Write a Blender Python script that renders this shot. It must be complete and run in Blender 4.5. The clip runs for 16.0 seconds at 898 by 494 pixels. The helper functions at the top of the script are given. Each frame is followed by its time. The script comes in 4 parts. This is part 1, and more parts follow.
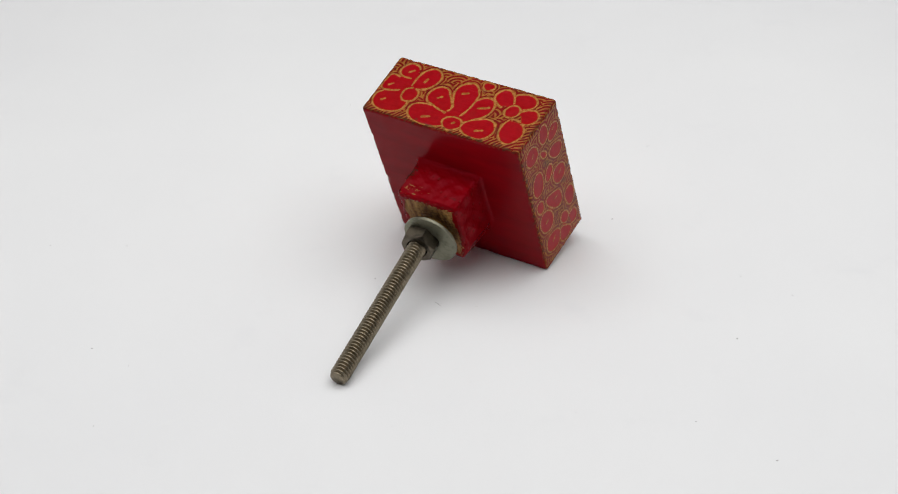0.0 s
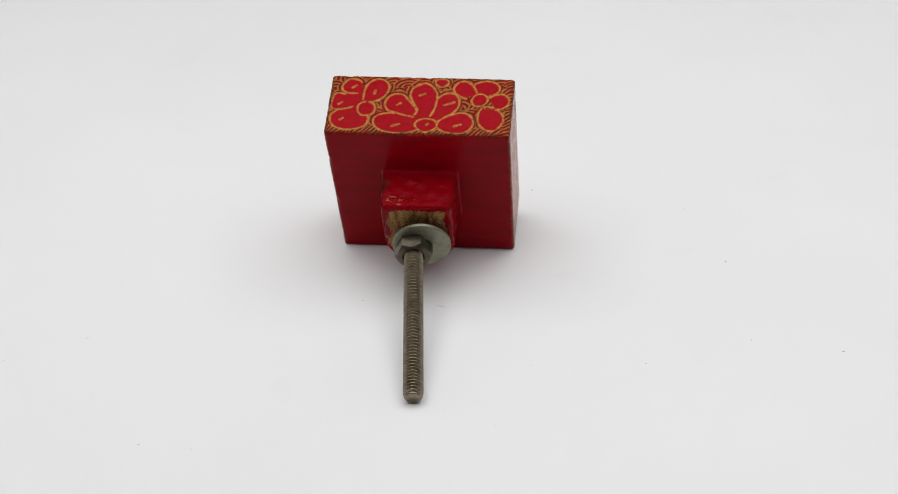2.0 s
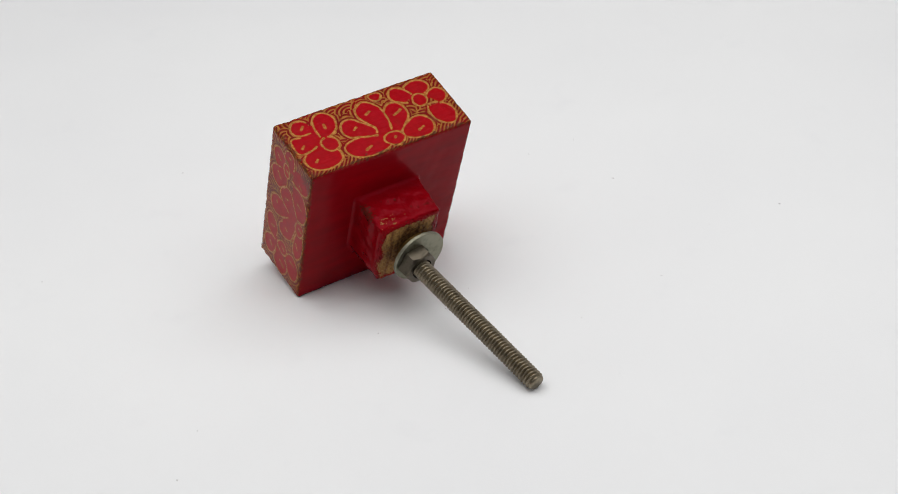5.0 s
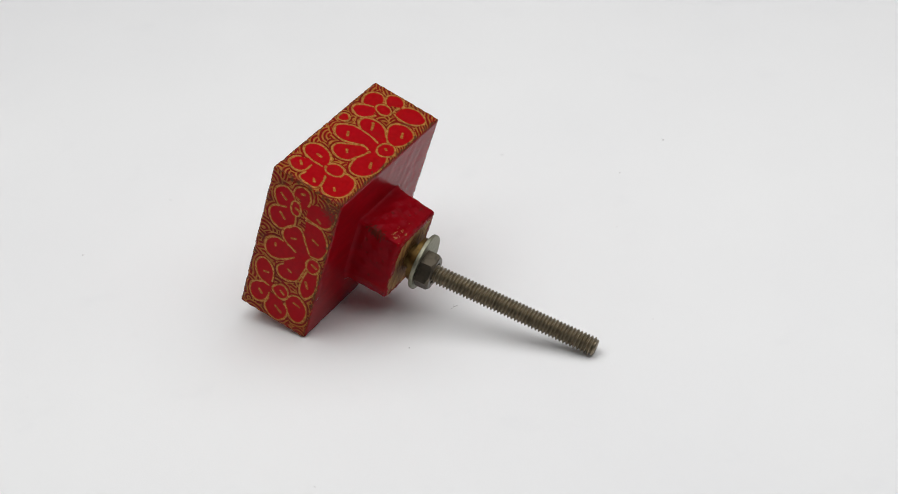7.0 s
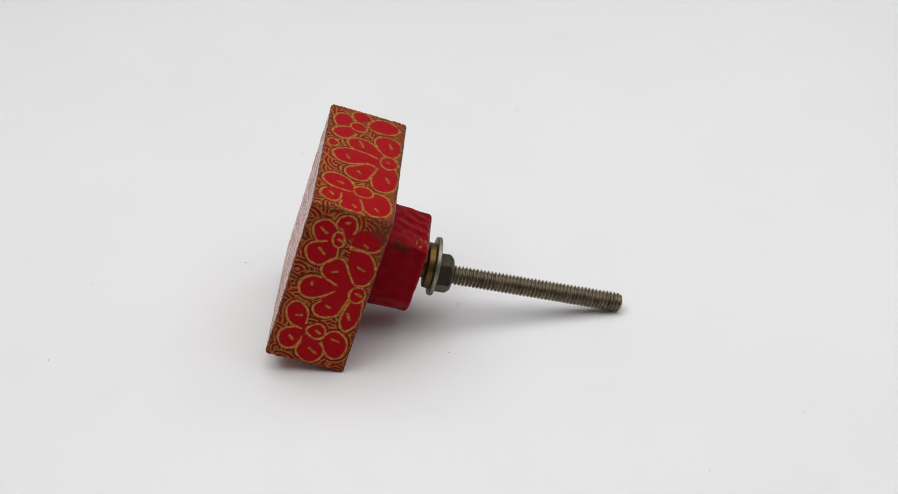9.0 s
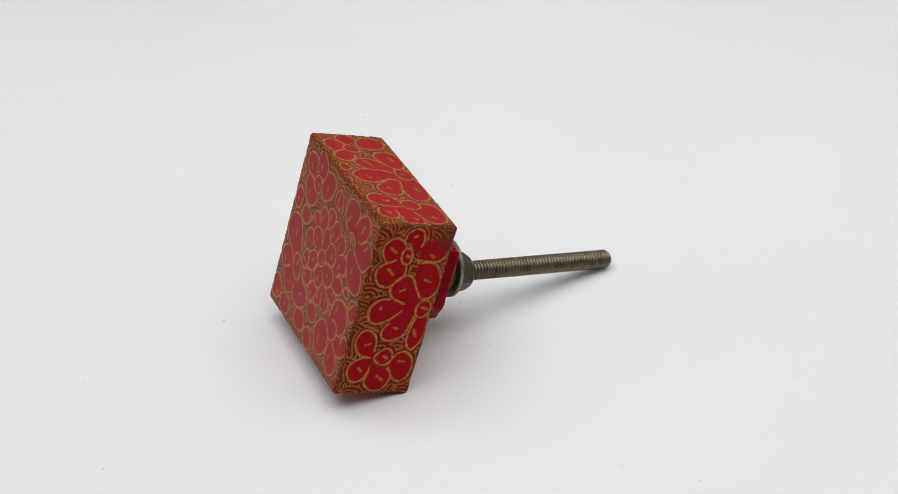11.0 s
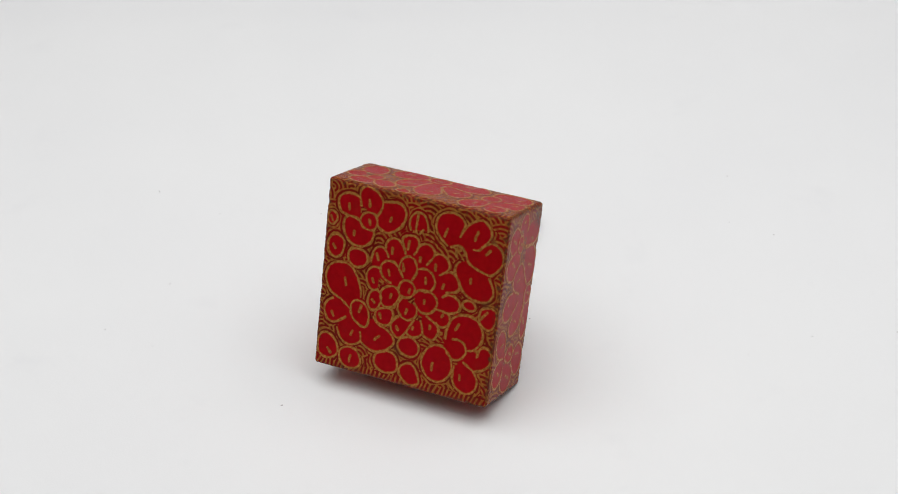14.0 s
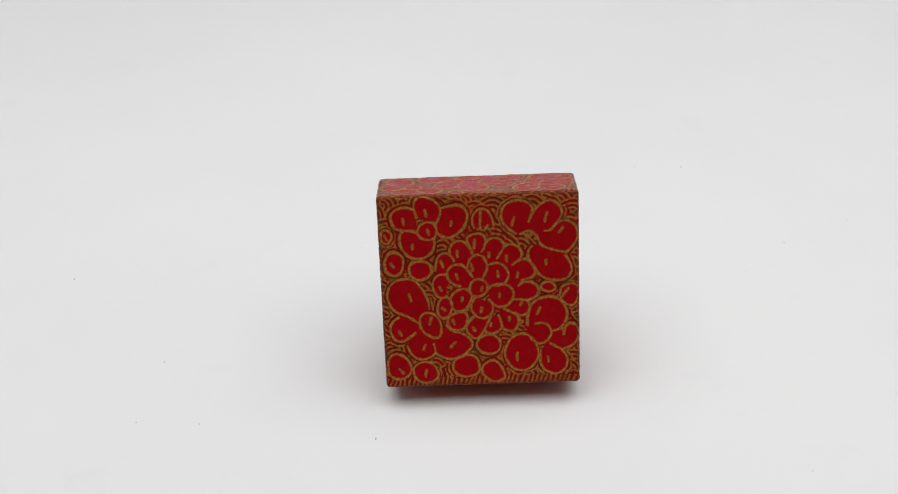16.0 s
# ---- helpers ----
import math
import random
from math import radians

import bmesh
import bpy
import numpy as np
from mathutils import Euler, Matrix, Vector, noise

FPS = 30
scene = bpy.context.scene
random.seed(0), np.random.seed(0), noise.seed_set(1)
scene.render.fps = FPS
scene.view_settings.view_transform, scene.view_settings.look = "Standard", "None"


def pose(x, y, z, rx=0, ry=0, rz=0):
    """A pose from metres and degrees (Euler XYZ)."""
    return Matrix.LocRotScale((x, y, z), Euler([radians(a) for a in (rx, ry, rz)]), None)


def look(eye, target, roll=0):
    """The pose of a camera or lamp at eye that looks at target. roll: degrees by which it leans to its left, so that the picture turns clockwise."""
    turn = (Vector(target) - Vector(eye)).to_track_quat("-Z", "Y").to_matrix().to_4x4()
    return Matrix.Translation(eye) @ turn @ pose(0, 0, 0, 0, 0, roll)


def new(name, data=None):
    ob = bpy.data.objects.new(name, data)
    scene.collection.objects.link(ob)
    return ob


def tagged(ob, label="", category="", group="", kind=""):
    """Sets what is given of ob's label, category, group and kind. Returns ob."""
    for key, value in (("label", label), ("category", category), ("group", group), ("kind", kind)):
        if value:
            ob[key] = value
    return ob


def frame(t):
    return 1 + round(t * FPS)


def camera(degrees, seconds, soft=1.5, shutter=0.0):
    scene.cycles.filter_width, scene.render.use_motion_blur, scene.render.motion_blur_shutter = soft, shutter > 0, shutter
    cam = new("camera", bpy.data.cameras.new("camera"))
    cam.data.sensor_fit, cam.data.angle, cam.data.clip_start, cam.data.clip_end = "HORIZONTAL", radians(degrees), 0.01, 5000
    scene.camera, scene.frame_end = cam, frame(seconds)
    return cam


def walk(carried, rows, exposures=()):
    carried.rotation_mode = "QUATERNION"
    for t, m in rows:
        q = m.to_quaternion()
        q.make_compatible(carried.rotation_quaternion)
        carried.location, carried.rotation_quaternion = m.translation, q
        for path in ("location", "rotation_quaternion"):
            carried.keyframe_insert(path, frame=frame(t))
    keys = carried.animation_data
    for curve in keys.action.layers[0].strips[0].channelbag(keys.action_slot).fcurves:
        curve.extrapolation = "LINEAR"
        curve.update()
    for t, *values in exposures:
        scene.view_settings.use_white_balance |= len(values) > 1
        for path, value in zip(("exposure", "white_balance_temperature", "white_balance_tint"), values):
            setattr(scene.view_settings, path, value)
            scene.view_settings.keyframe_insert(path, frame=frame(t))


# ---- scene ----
# A square lacquered knob lies on a white sheet on a turntable, in an unseen white tent added to bounce light.
# The camera stands still; the turntable makes one slow even turn.

SECONDS = 16.0
EYE = Vector((0.0, -0.3487, 0.24474))
AIM = EYE + 0.43 * Vector((0.00118, 0.83428, -0.55134))
cam = camera(26.285, SECONDS, soft=0.6)
cam.data.dof.use_dof, cam.data.dof.focus_distance, cam.data.dof.aperture_fstop = True, 0.404, 28.0
walk(cam, [(0.0, look(EYE, AIM, -2.2569)), (SECONDS, look(EYE, AIM, -2.2569))],
     [(0.0, 0.0), (9.2, 0.0), (12.0, 0.02), (13.2, 0.02), (14.5, 0.0), (15.4, -0.015), (SECONDS, -0.03)])

# ---- light: one big softbox under the roof of the added tent ----
world = bpy.data.worlds.new("studio")
scene.world = world
world.use_nodes = True
world.node_tree.nodes["Background"].inputs[0].default_value = (0.9, 0.95, 1.0, 1)
world.node_tree.nodes["Background"].inputs[1].default_value = 0.06


def softbox(x, y, z, target, wide, deep, watts, colour):
    lamp = bpy.data.lights.new("softbox_light", "AREA")
    lamp.shape, lamp.size, lamp.size_y = "RECTANGLE", wide, deep
    lamp.energy, lamp.color = watts, colour
    ob = new("softbox_light", lamp)
    ob.matrix_world = look((x, y, z), target)
    return ob


softbox(0.03, -0.04, 0.74, (0.03, -0.0399, 0), 1.15, 0.85, 6.9, (0.995, 0.995, 1.0))


# ---- materials ----
class Nodes:
    """A small wrapper that strings shader nodes together."""

    def __init__(self, name):
        self.mat = bpy.data.materials.new(name)
        self.mat.use_nodes = True
        self.tree = self.mat.node_tree
        self.bsdf = self.tree.nodes["Principled BSDF"]

    def add(self, kind, **values):
        node = self.tree.nodes.new(kind)
        for key, value in values.items():
            node.inputs[key.replace("_", " ")].default_value = value
        return node

    def link(self, a, b):
        self.tree.links.new(a, b)

    def coords(self):
        return self.add("ShaderNodeTexCoord").outputs["Object"]

    def noise(self, scale, detail=4.0, rough=0.55, stretch=None):
        node = self.add("ShaderNodeTexNoise", Scale=scale, Detail=detail, Roughness=rough)
        source = self.coords()
        if stretch:
            mapping = self.add("ShaderNodeMapping", Scale=stretch)
            self.link(source, mapping.inputs[0])
            source = mapping.outputs[0]
        self.link(source, node.inputs["Vector"])
        return node.outputs["Fac"]

    def ramp(self, fac, lo, hi, a=0.0, b=1.0):
        node = self.add("ShaderNodeMapRange", From_Min=lo, From_Max=hi, To_Min=a, To_Max=b)
        self.link(fac, node.inputs["Value"])
        return node.outputs[0]

    def mix(self, fac, a, b, blend="MIX"):
        node = self.add("ShaderNodeMix")
        node.data_type, node.blend_type = "RGBA", blend
        for value, slot in ((fac, 0), (a, 6), (b, 7)):
            if isinstance(value, (int, float)):
                node.inputs[slot].default_value = value
            elif isinstance(value, tuple):
                node.inputs[slot].default_value = (*value, 1)
            else:
                self.link(value, node.inputs[slot])
        return node.outputs[2]

    def times(self, a, b):
        node = self.add("ShaderNodeMath")
        node.operation = "MULTIPLY"
        for value, slot in ((a, 0), (b, 1)):
            if isinstance(value, (int, float)):
                node.inputs[slot].default_value = value
            else:
                self.link(value, node.inputs[slot])
        return node.outputs[0]

    def attribute(self, name):
        node = self.add("ShaderNodeAttribute")
        node.attribute_name = name
        return node.outputs["Fac"]

    def bump(self, height, strength, distance):
        node = self.add("ShaderNodeBump", Strength=strength, Distance=distance)
        self.link(height, node.inputs["Height"])
        self.link(node.outputs[0], self.bsdf.inputs["Normal"])

    def put(self, slot, value):
        if isinstance(value, (int, float)):
            self.bsdf.inputs[slot].default_value = value
        elif isinstance(value, tuple):
            self.bsdf.inputs[slot].default_value = (*value, 1)
        else:
            self.link(value, self.bsdf.inputs[slot])


def white_sheet():
    n = Nodes("white_paper")
    tone = n.mix(n.ramp(n.noise(9, 3), 0.35, 0.7), (0.80, 0.80, 0.80), (0.83, 0.83, 0.825))
    n.put("Base Color", n.mix(n.ramp(n.noise(60, 5), 0.62, 0.8, 0, 0.35), tone, (0.74, 0.74, 0.75)))
    n.put("Roughness", 0.75)
    n.put("Specular IOR Level", 0.2)
    n.bump(n.noise(2500, 2), 0.15, 0.0001)
    return n.mat


def white_cloth(name, colour):
    n = Nodes(name)
    n.put("Base Color", n.mix(n.noise(3, 3), colour, tuple(0.93 * c for c in colour)))
    n.put("Roughness", 0.9)
    n.bump(n.noise(400, 2), 0.2, 0.0005)
    return n.mat


RED, DEEP_RED = (0.365, 0.0045, 0.0065), (0.285, 0.003, 0.005)
GOLD, DULL_GOLD = (0.46, 0.20, 0.041), (0.35, 0.14, 0.027)


def painted_lacquer():
    """Red lacquer with hand-painted gold lines: the painting is in the mesh's attributes."""
    n = Nodes("red_lacquer_with_gold_painting")
    speckle = n.ramp(n.noise(900, 3), 0.3, 0.7)
    red = n.mix(speckle, RED, DEEP_RED)
    red = n.mix(n.ramp(n.noise(120, 3), 0.45, 0.75, 0, 0.5), red, (0.38, 0.002, 0.010))
    gold = n.mix(n.ramp(n.noise(1400, 4), 0.35, 0.65), GOLD, (0.30, 0.135, 0.028))
    ground = n.mix(n.ramp(n.noise(260, 4), 0.35, 0.65), (0.23, 0.004, 0.005), (0.12, 0.007, 0.004))
    colour = n.mix(n.attribute("petal"), ground, red)
    colour = n.mix(n.attribute("hatch"), colour, DULL_GOLD)
    colour = n.mix(n.attribute("gold"), colour, gold)
    colour = n.mix(n.attribute("worn"), colour, (0.085, 0.036, 0.016))
    n.put("Base Color", colour)
    n.put("Metallic", n.times(n.attribute("gold"), 0.3))
    rough = n.mix(n.attribute("gold"), (0.12,) * 3, (0.32,) * 3)
    n.put("Roughness", n.mix(n.ramp(n.noise(500, 4), 0.4, 0.7, 0, 0.5), rough, (0.24,) * 3))
    n.put("Specular IOR Level", 0.1)
    n.put("Specular Tint", n.mix(n.attribute("gold"), (1.0, 0.14, 0.38), (1.0, 0.82, 0.85)))
    n.bump(n.noise(1700, 3, 0.6, (0.07, 1, 0.07)), 0.5, 0.00014)
    return n.mat


def plain_lacquer():
    """Plain red lacquer, brushed on by hand, ochre wood where it has worn off, also used for the neck's painted glints.
    """
    n = Nodes("plain_red_lacquer")
    red = n.mix(n.ramp(n.noise(180, 4, 0.6, (0.4, 1, 2)), 0.35, 0.7), (0.26, 0.001, 0.005), (0.19, 0.001, 0.004))
    wood = n.mix(n.ramp(n.noise(420, 5, 0.7, (2.4, 1, 0.35)), 0.35, 0.65), (0.52, 0.29, 0.10), (0.17, 0.075, 0.028))
    colour = n.mix(n.attribute("gold"), red, wood)
    colour = n.mix(n.attribute("worn"), colour, (0.06, 0.018, 0.010))
    n.put("Base Color", colour)
    n.put("Roughness", n.mix(n.attribute("gold"), (0.24,) * 3, (0.5,) * 3))
    n.put("Specular IOR Level", 0.12)
    n.put("Specular Tint", (1.0, 0.16, 0.26))
    n.bump(n.noise(320, 4, 0.6), 0.16, 0.00018)
    return n.mat


def steel(name, colour, dark, rough, metal=1.0):
    n = Nodes(name)
    grime = n.ramp(n.noise(700, 5), 0.48, 0.85)
    n.put("Base Color", n.mix(grime, colour, dark))
    n.put("Metallic", metal)
    n.put("Roughness", n.mix(n.noise(1500, 3), (rough - 0.08,) * 3, (rough + 0.12,) * 3))
    n.bump(n.noise(2600, 4), 0.3, 0.00006)
    return n.mat


SHEET, BOUNCE = white_sheet(), white_cloth("white_bounce_cloth", (0.82, 0.82, 0.82))
TABLE, DARK = white_cloth("grey_table_top", (0.22, 0.22, 0.22)), white_cloth("grey_room_wall", (0.25, 0.25, 0.26))
LACQUER, PLAIN = painted_lacquer(), plain_lacquer()
ZINC = steel("dull_zinc_plate", (0.26, 0.255, 0.19), (0.13, 0.12, 0.08), 0.46)
NICKEL = steel("dull_nickel", (0.125, 0.105, 0.078), (0.045, 0.042, 0.032), 0.36)
THREAD = steel("tarnished_thread_steel", (0.25, 0.21, 0.15), (0.08, 0.062, 0.038), 0.42)
BRASS = steel("dirty_brass", (0.15, 0.092, 0.030), (0.06, 0.034, 0.013), 0.45)
GRIT = steel("grey_dust", (0.40, 0.38, 0.37), (0.28, 0.26, 0.26), 0.8, 0.0)


# ---- mesh helpers ----
def part(name, mesh, material, parent=None, label=""):
    """Links a mesh as one object, under a thing or a part of it."""
    mesh.materials.append(material)
    ob = new(name, mesh)
    ob.parent = parent
    return tagged(ob, label)


def mesh_of(name, verts, faces, smooth=True):
    mesh = bpy.data.meshes.new(name)
    mesh.from_pydata(verts, [], faces)
    mesh.polygons.foreach_set("use_smooth", [smooth] * len(mesh.polygons))
    mesh.update()
    return mesh


def box(name, x0, x1, y0, y1, z0, z1, bevel=0.0):
    bm = bmesh.new()
    bmesh.ops.create_cube(bm, size=1)
    for v in bm.verts:
        v.co = Vector(((x0 + x1) / 2 + v.co.x * (x1 - x0), (y0 + y1) / 2 + v.co.y * (y1 - y0), (z0 + z1) / 2 + v.co.z * (z1 - z0)))
    if bevel:
        bmesh.ops.bevel(bm, geom=bm.edges[:], offset=bevel, segments=2, affect="EDGES")
    mesh = bpy.data.meshes.new(name)
    bm.to_mesh(mesh)
    bm.free()
    return mesh


def lathe(name, profile, turns=48):
    """Turns (distance along -y, radius) pairs about the y axis."""
    verts, faces = [], []
    for along, radius in profile:
        for k in range(turns):
            a = 2 * math.pi * k / turns
            verts.append((radius * math.cos(a), -along, radius * math.sin(a)))
    for i in range(len(profile) - 1):
        for k in range(turns):
            a, b = i * turns + k, i * turns + (k + 1) % turns
            faces.append((a, b, b + turns, a + turns))
    faces.append(tuple(range(turns))[::-1])
    faces.append(tuple(range((len(profile) - 1) * turns, len(profile) * turns)))
    return mesh_of(name, verts, faces)


def ripple(u, v, scale, seed):
    """Smooth noise between about -1 and 1, as a sum of waves; scale in mm."""
    rng = np.random.default_rng(seed)
    total = 0.0
    for k in range(9):
        a, f, p = rng.uniform(0, 2 * np.pi), rng.uniform(0.6, 1.7) / scale, rng.uniform(0, 2 * np.pi)
        total = total + np.sin(2 * np.pi * f * (u * np.cos(a) + v * np.sin(a)) + p)
    return total / 3.5


def lumps(q, scale, seed):
    """Smooth noise in space between about -1 and 1; scale in mm."""
    rng = np.random.default_rng(seed)
    total = 0.0
    for k in range(11):
        way = rng.normal(size=3)
        way = way / np.linalg.norm(way) * rng.uniform(0.6, 1.7) / scale
        total = total + np.sin(2 * np.pi * (q @ way) + rng.uniform(0, 2 * np.pi))
    return total / 3.8


def step_up(x, edge, soft):
    return np.clip((x - edge) / soft + 0.5, 0, 1)


# ---- the painting: brush strokes in mm on each face ----
class Drawing:
    """Gold brush strokes on a face. An arc bounds a petal and stays open, a ring closes, a fill keeps the ground plain,
    a line is a single stroke and a dab a short thick one. Coordinates come in pairs, across and up."""

    def __init__(self):
        self.strokes = []

    def arc(self, *xy):
        self.strokes.append(("arc", xy))

    def ring(self, *xy):
        self.strokes.append(("ring", xy))

    def fill(self, *xy):
        self.strokes.append(("fill", xy))

    def line(self, *xy):
        self.strokes.append(("line", xy))

    def dab(self, *xy):
        self.strokes.append(("dab", xy))


def smooth_path(xy, closed, steps=5):
    """A curve through the points, as many short pieces."""
    p = np.array(xy, float).reshape(-1, 2)
    if len(p) < 3:
        return p
    before, after = (p[-1:], p[:2]) if closed else (2 * p[:1] - p[1:2], 2 * p[-1:] - p[-2:-1])
    q = np.concatenate([before, p, after])
    rows = []
    for i in range(1, len(q) - 2):
        for f in np.arange(steps) / steps:
            a, b, c, d = q[i - 1:i + 3]
            rows.append(0.5 * (2 * b + (c - a) * f + (2 * a - 5 * b + 4 * c - d) * f * f + (3 * b - a - 3 * c + d) * f ** 3))
    rows.append(p[0] if closed else p[-1])
    rows = np.array(rows)
    for k in range(6):
        if closed:
            ring = rows[:-1]
            rows = 0.5 * ring + 0.25 * (np.roll(ring, 1, 0) + np.roll(ring, -1, 0))
            rows = np.concatenate([rows, rows[:1]])
        else:
            rows[1:-1] = 0.5 * rows[1:-1] + 0.25 * (rows[:-2] + rows[2:])
    return rows


def from_path(u, v, path):
    """Distance of each place to the path."""
    best = np.full(u.shape, 99.0)
    for (x0, y0), (x1, y1) in zip(path[:-1], path[1:]):
        dx, dy = x1 - x0, y1 - y0
        f = np.clip(((u - x0) * dx + (v - y0) * dy) / max(dx * dx + dy * dy, 1e-9), 0, 1)
        best = np.minimum(best, (u - x0 - f * dx) ** 2 + (v - y0 - f * dy) ** 2)
    return np.sqrt(best)


def within_path(u, v, path):
    inside = np.zeros(u.shape, bool)
    for (x0, y0), (x1, y1) in zip(path, np.roll(path, -1, 0)):
        if y0 != y1:
            inside ^= ((y0 > v) != (y1 > v)) & (u < x0 + (v - y0) * (x1 - x0) / (y1 - y0))
    return inside


def box_blur(a, radius):
    """The mean over a square of that many cells to each side."""
    r = max(1, int(round(radius)))
    for axis in (0, 1):
        total = np.cumsum(np.concatenate([np.repeat(np.take(a, [0], axis), r + 1, axis), a, np.repeat(np.take(a, [-1], axis), r, axis)], axis).astype(float), axis)
        n = a.shape[axis]
        a = (np.take(total, np.arange(2 * r + 1, n + 2 * r + 1), axis) - np.take(total, np.arange(n), axis)) / (2 * r + 1)
    return a


def ground_lines(u, v, edges, near, phase, seed, short):
    """Fine dull gold lines on the ground: rings that follow the petals, fans in the wider gaps, short strokes along some edges."""
    rng = np.random.default_rng(seed)
    (u0, u1), (v0, v1) = edges
    wob = ripple(u, v, 5.0, seed + 1)
    rings = step_up(np.cos(2 * np.pi * ((near + 0.16 * wob + 0.06 * ripple(u, v, 1.6, seed + 5)) / 0.90 + phase)), 0.2, 0.9)
    fans = np.zeros(u.shape)
    for row, b in enumerate(np.arange(v1 + 1, v0 - 4, -2.6)):
        for a in np.arange(u0 - 2 + 1.9 * (row % 2), u1 + 4, 3.9):
            ca, cb, wide = a + rng.uniform(-0.9, 0.9), b + rng.uniform(-0.8, 0.8), rng.uniform(0.85, 1.25)
            d = np.hypot((u - ca) / wide, v - cb) + 0.12 * wob
            fans = np.where(d < 3.2, step_up(np.cos(2 * np.pi * (d - 0.35) / 0.90), 0.2, 0.9), fans)
    lines = np.where(near + 0.7 * ripple(u, v, 6.0, seed + 6) < 0.95, rings, fans)
    sides = {"u0": (u - u0, v), "u1": (u1 - u, v), "v0": (v - v0, u), "v1": (v1 - v, u)}
    for name, lean in short:
        away, along = sides[name]
        strokes = step_up(np.cos(2 * np.pi * (along + lean * away + 0.25 * wob) / 0.98), 0.2, 0.9)
        lines = np.where(away < 2.0 + 0.5 * ripple(u, v, 1.3, seed + 2), strokes, lines)
    return lines * np.clip(0.80 + 0.30 * ripple(u, v, 1.7, seed + 3), 0.2, 1.0)


def painting(u, v, edges, drawing, seed, stains=(), short=(), heavy=1.0):
    """Gold strokes, plain petals and fine lines on the ground of a face; u and v in mm."""
    rng = np.random.default_rng(seed)
    half = heavy * 0.235 + 0.055 * ripple(u, v, 3.0, seed + 7) + 0.03 * ripple(u, v, 0.9, seed + 10)
    rag = 0.024 * ripple(u, v, 1.4, seed + 8)
    gold, petal = np.zeros(u.shape), np.zeros(u.shape)
    near, phase = np.full(u.shape, 5.0), np.zeros(u.shape)
    us, vs = u[:, 0], v[0]
    for kind, xy in drawing.strokes:
        path = smooth_path(xy, kind == "ring") if kind != "fill" else np.array(xy, float).reshape(-1, 2)
        (a0, b0), (a1, b1) = path.min(0) - 4.5, path.max(0) + 4.5
        w = (slice(*np.searchsorted(us, (a0, a1))), slice(*np.searchsorted(vs, (b0, b1))))
        if kind != "fill":
            away = from_path(u[w], v[w], path) + rag[w]
            reach = half[w] + (0.05 if kind == "dab" else 0.0)
            gold[w] = np.maximum(gold[w], step_up(reach - away, 0, 0.14) * (0.85 if kind == "dab" else 1.0))
        if kind in ("arc", "ring", "fill"):
            inside = within_path(u[w], v[w], path)
            petal[w] = np.maximum(petal[w], inside)
        if kind in ("arc", "ring"):
            d = np.where(inside, 0, away)
            closer = d < near[w]
            near[w] = np.where(closer, d, near[w])
            phase[w] = np.where(closer, rng.uniform(-0.2, 0.2), phase[w])
    spread = 0.35 / (us[1] - us[0])
    petal = box_blur(box_blur(petal, spread) > 0.02, spread) > 0.98
    petal = box_blur(petal, 1)
    hatch = ground_lines(u, v, edges, near, phase, seed + 20, short) * (1 - petal)
    side = np.minimum(np.minimum(u - edges[0][0], edges[0][1] - u), np.minimum(v - edges[1][0], edges[1][1] - v))
    rim = step_up(0.55 + 0.5 * ripple(u, v, 1.5, seed + 30) - side, 0, 0.6)
    gold = gold * np.clip(0.90 + 0.20 * ripple(u, v, 1.1, seed + 9), 0.45, 1)
    worn = np.clip(rim * (0.45 + 0.6 * ripple(u, v, 2.2, seed + 31)), 0, 0.85)
    worn = np.maximum(worn, 0.45 * step_up(ripple(u, v, 6.0, seed + 32) - 1.15, 0, 0.5) * (1 - 0.8 * petal))
    for su, sv, size in stains:
        worn = np.maximum(worn, np.clip(0.62 + 0.35 * ripple(u, v, 0.9, seed + 34), 0, 0.9) * step_up(size * (1 + 0.35 * ripple(u, v, 1.6, seed + 33)) - np.hypot(u - su, v - sv), 0, 1.2))
    return {"gold": gold, "petal": petal * (1 - 0.6 * rim), "hatch": hatch, "worn": worn, "relief": 0.04 * gold + 0.018 * hatch - 0.03 * rim}


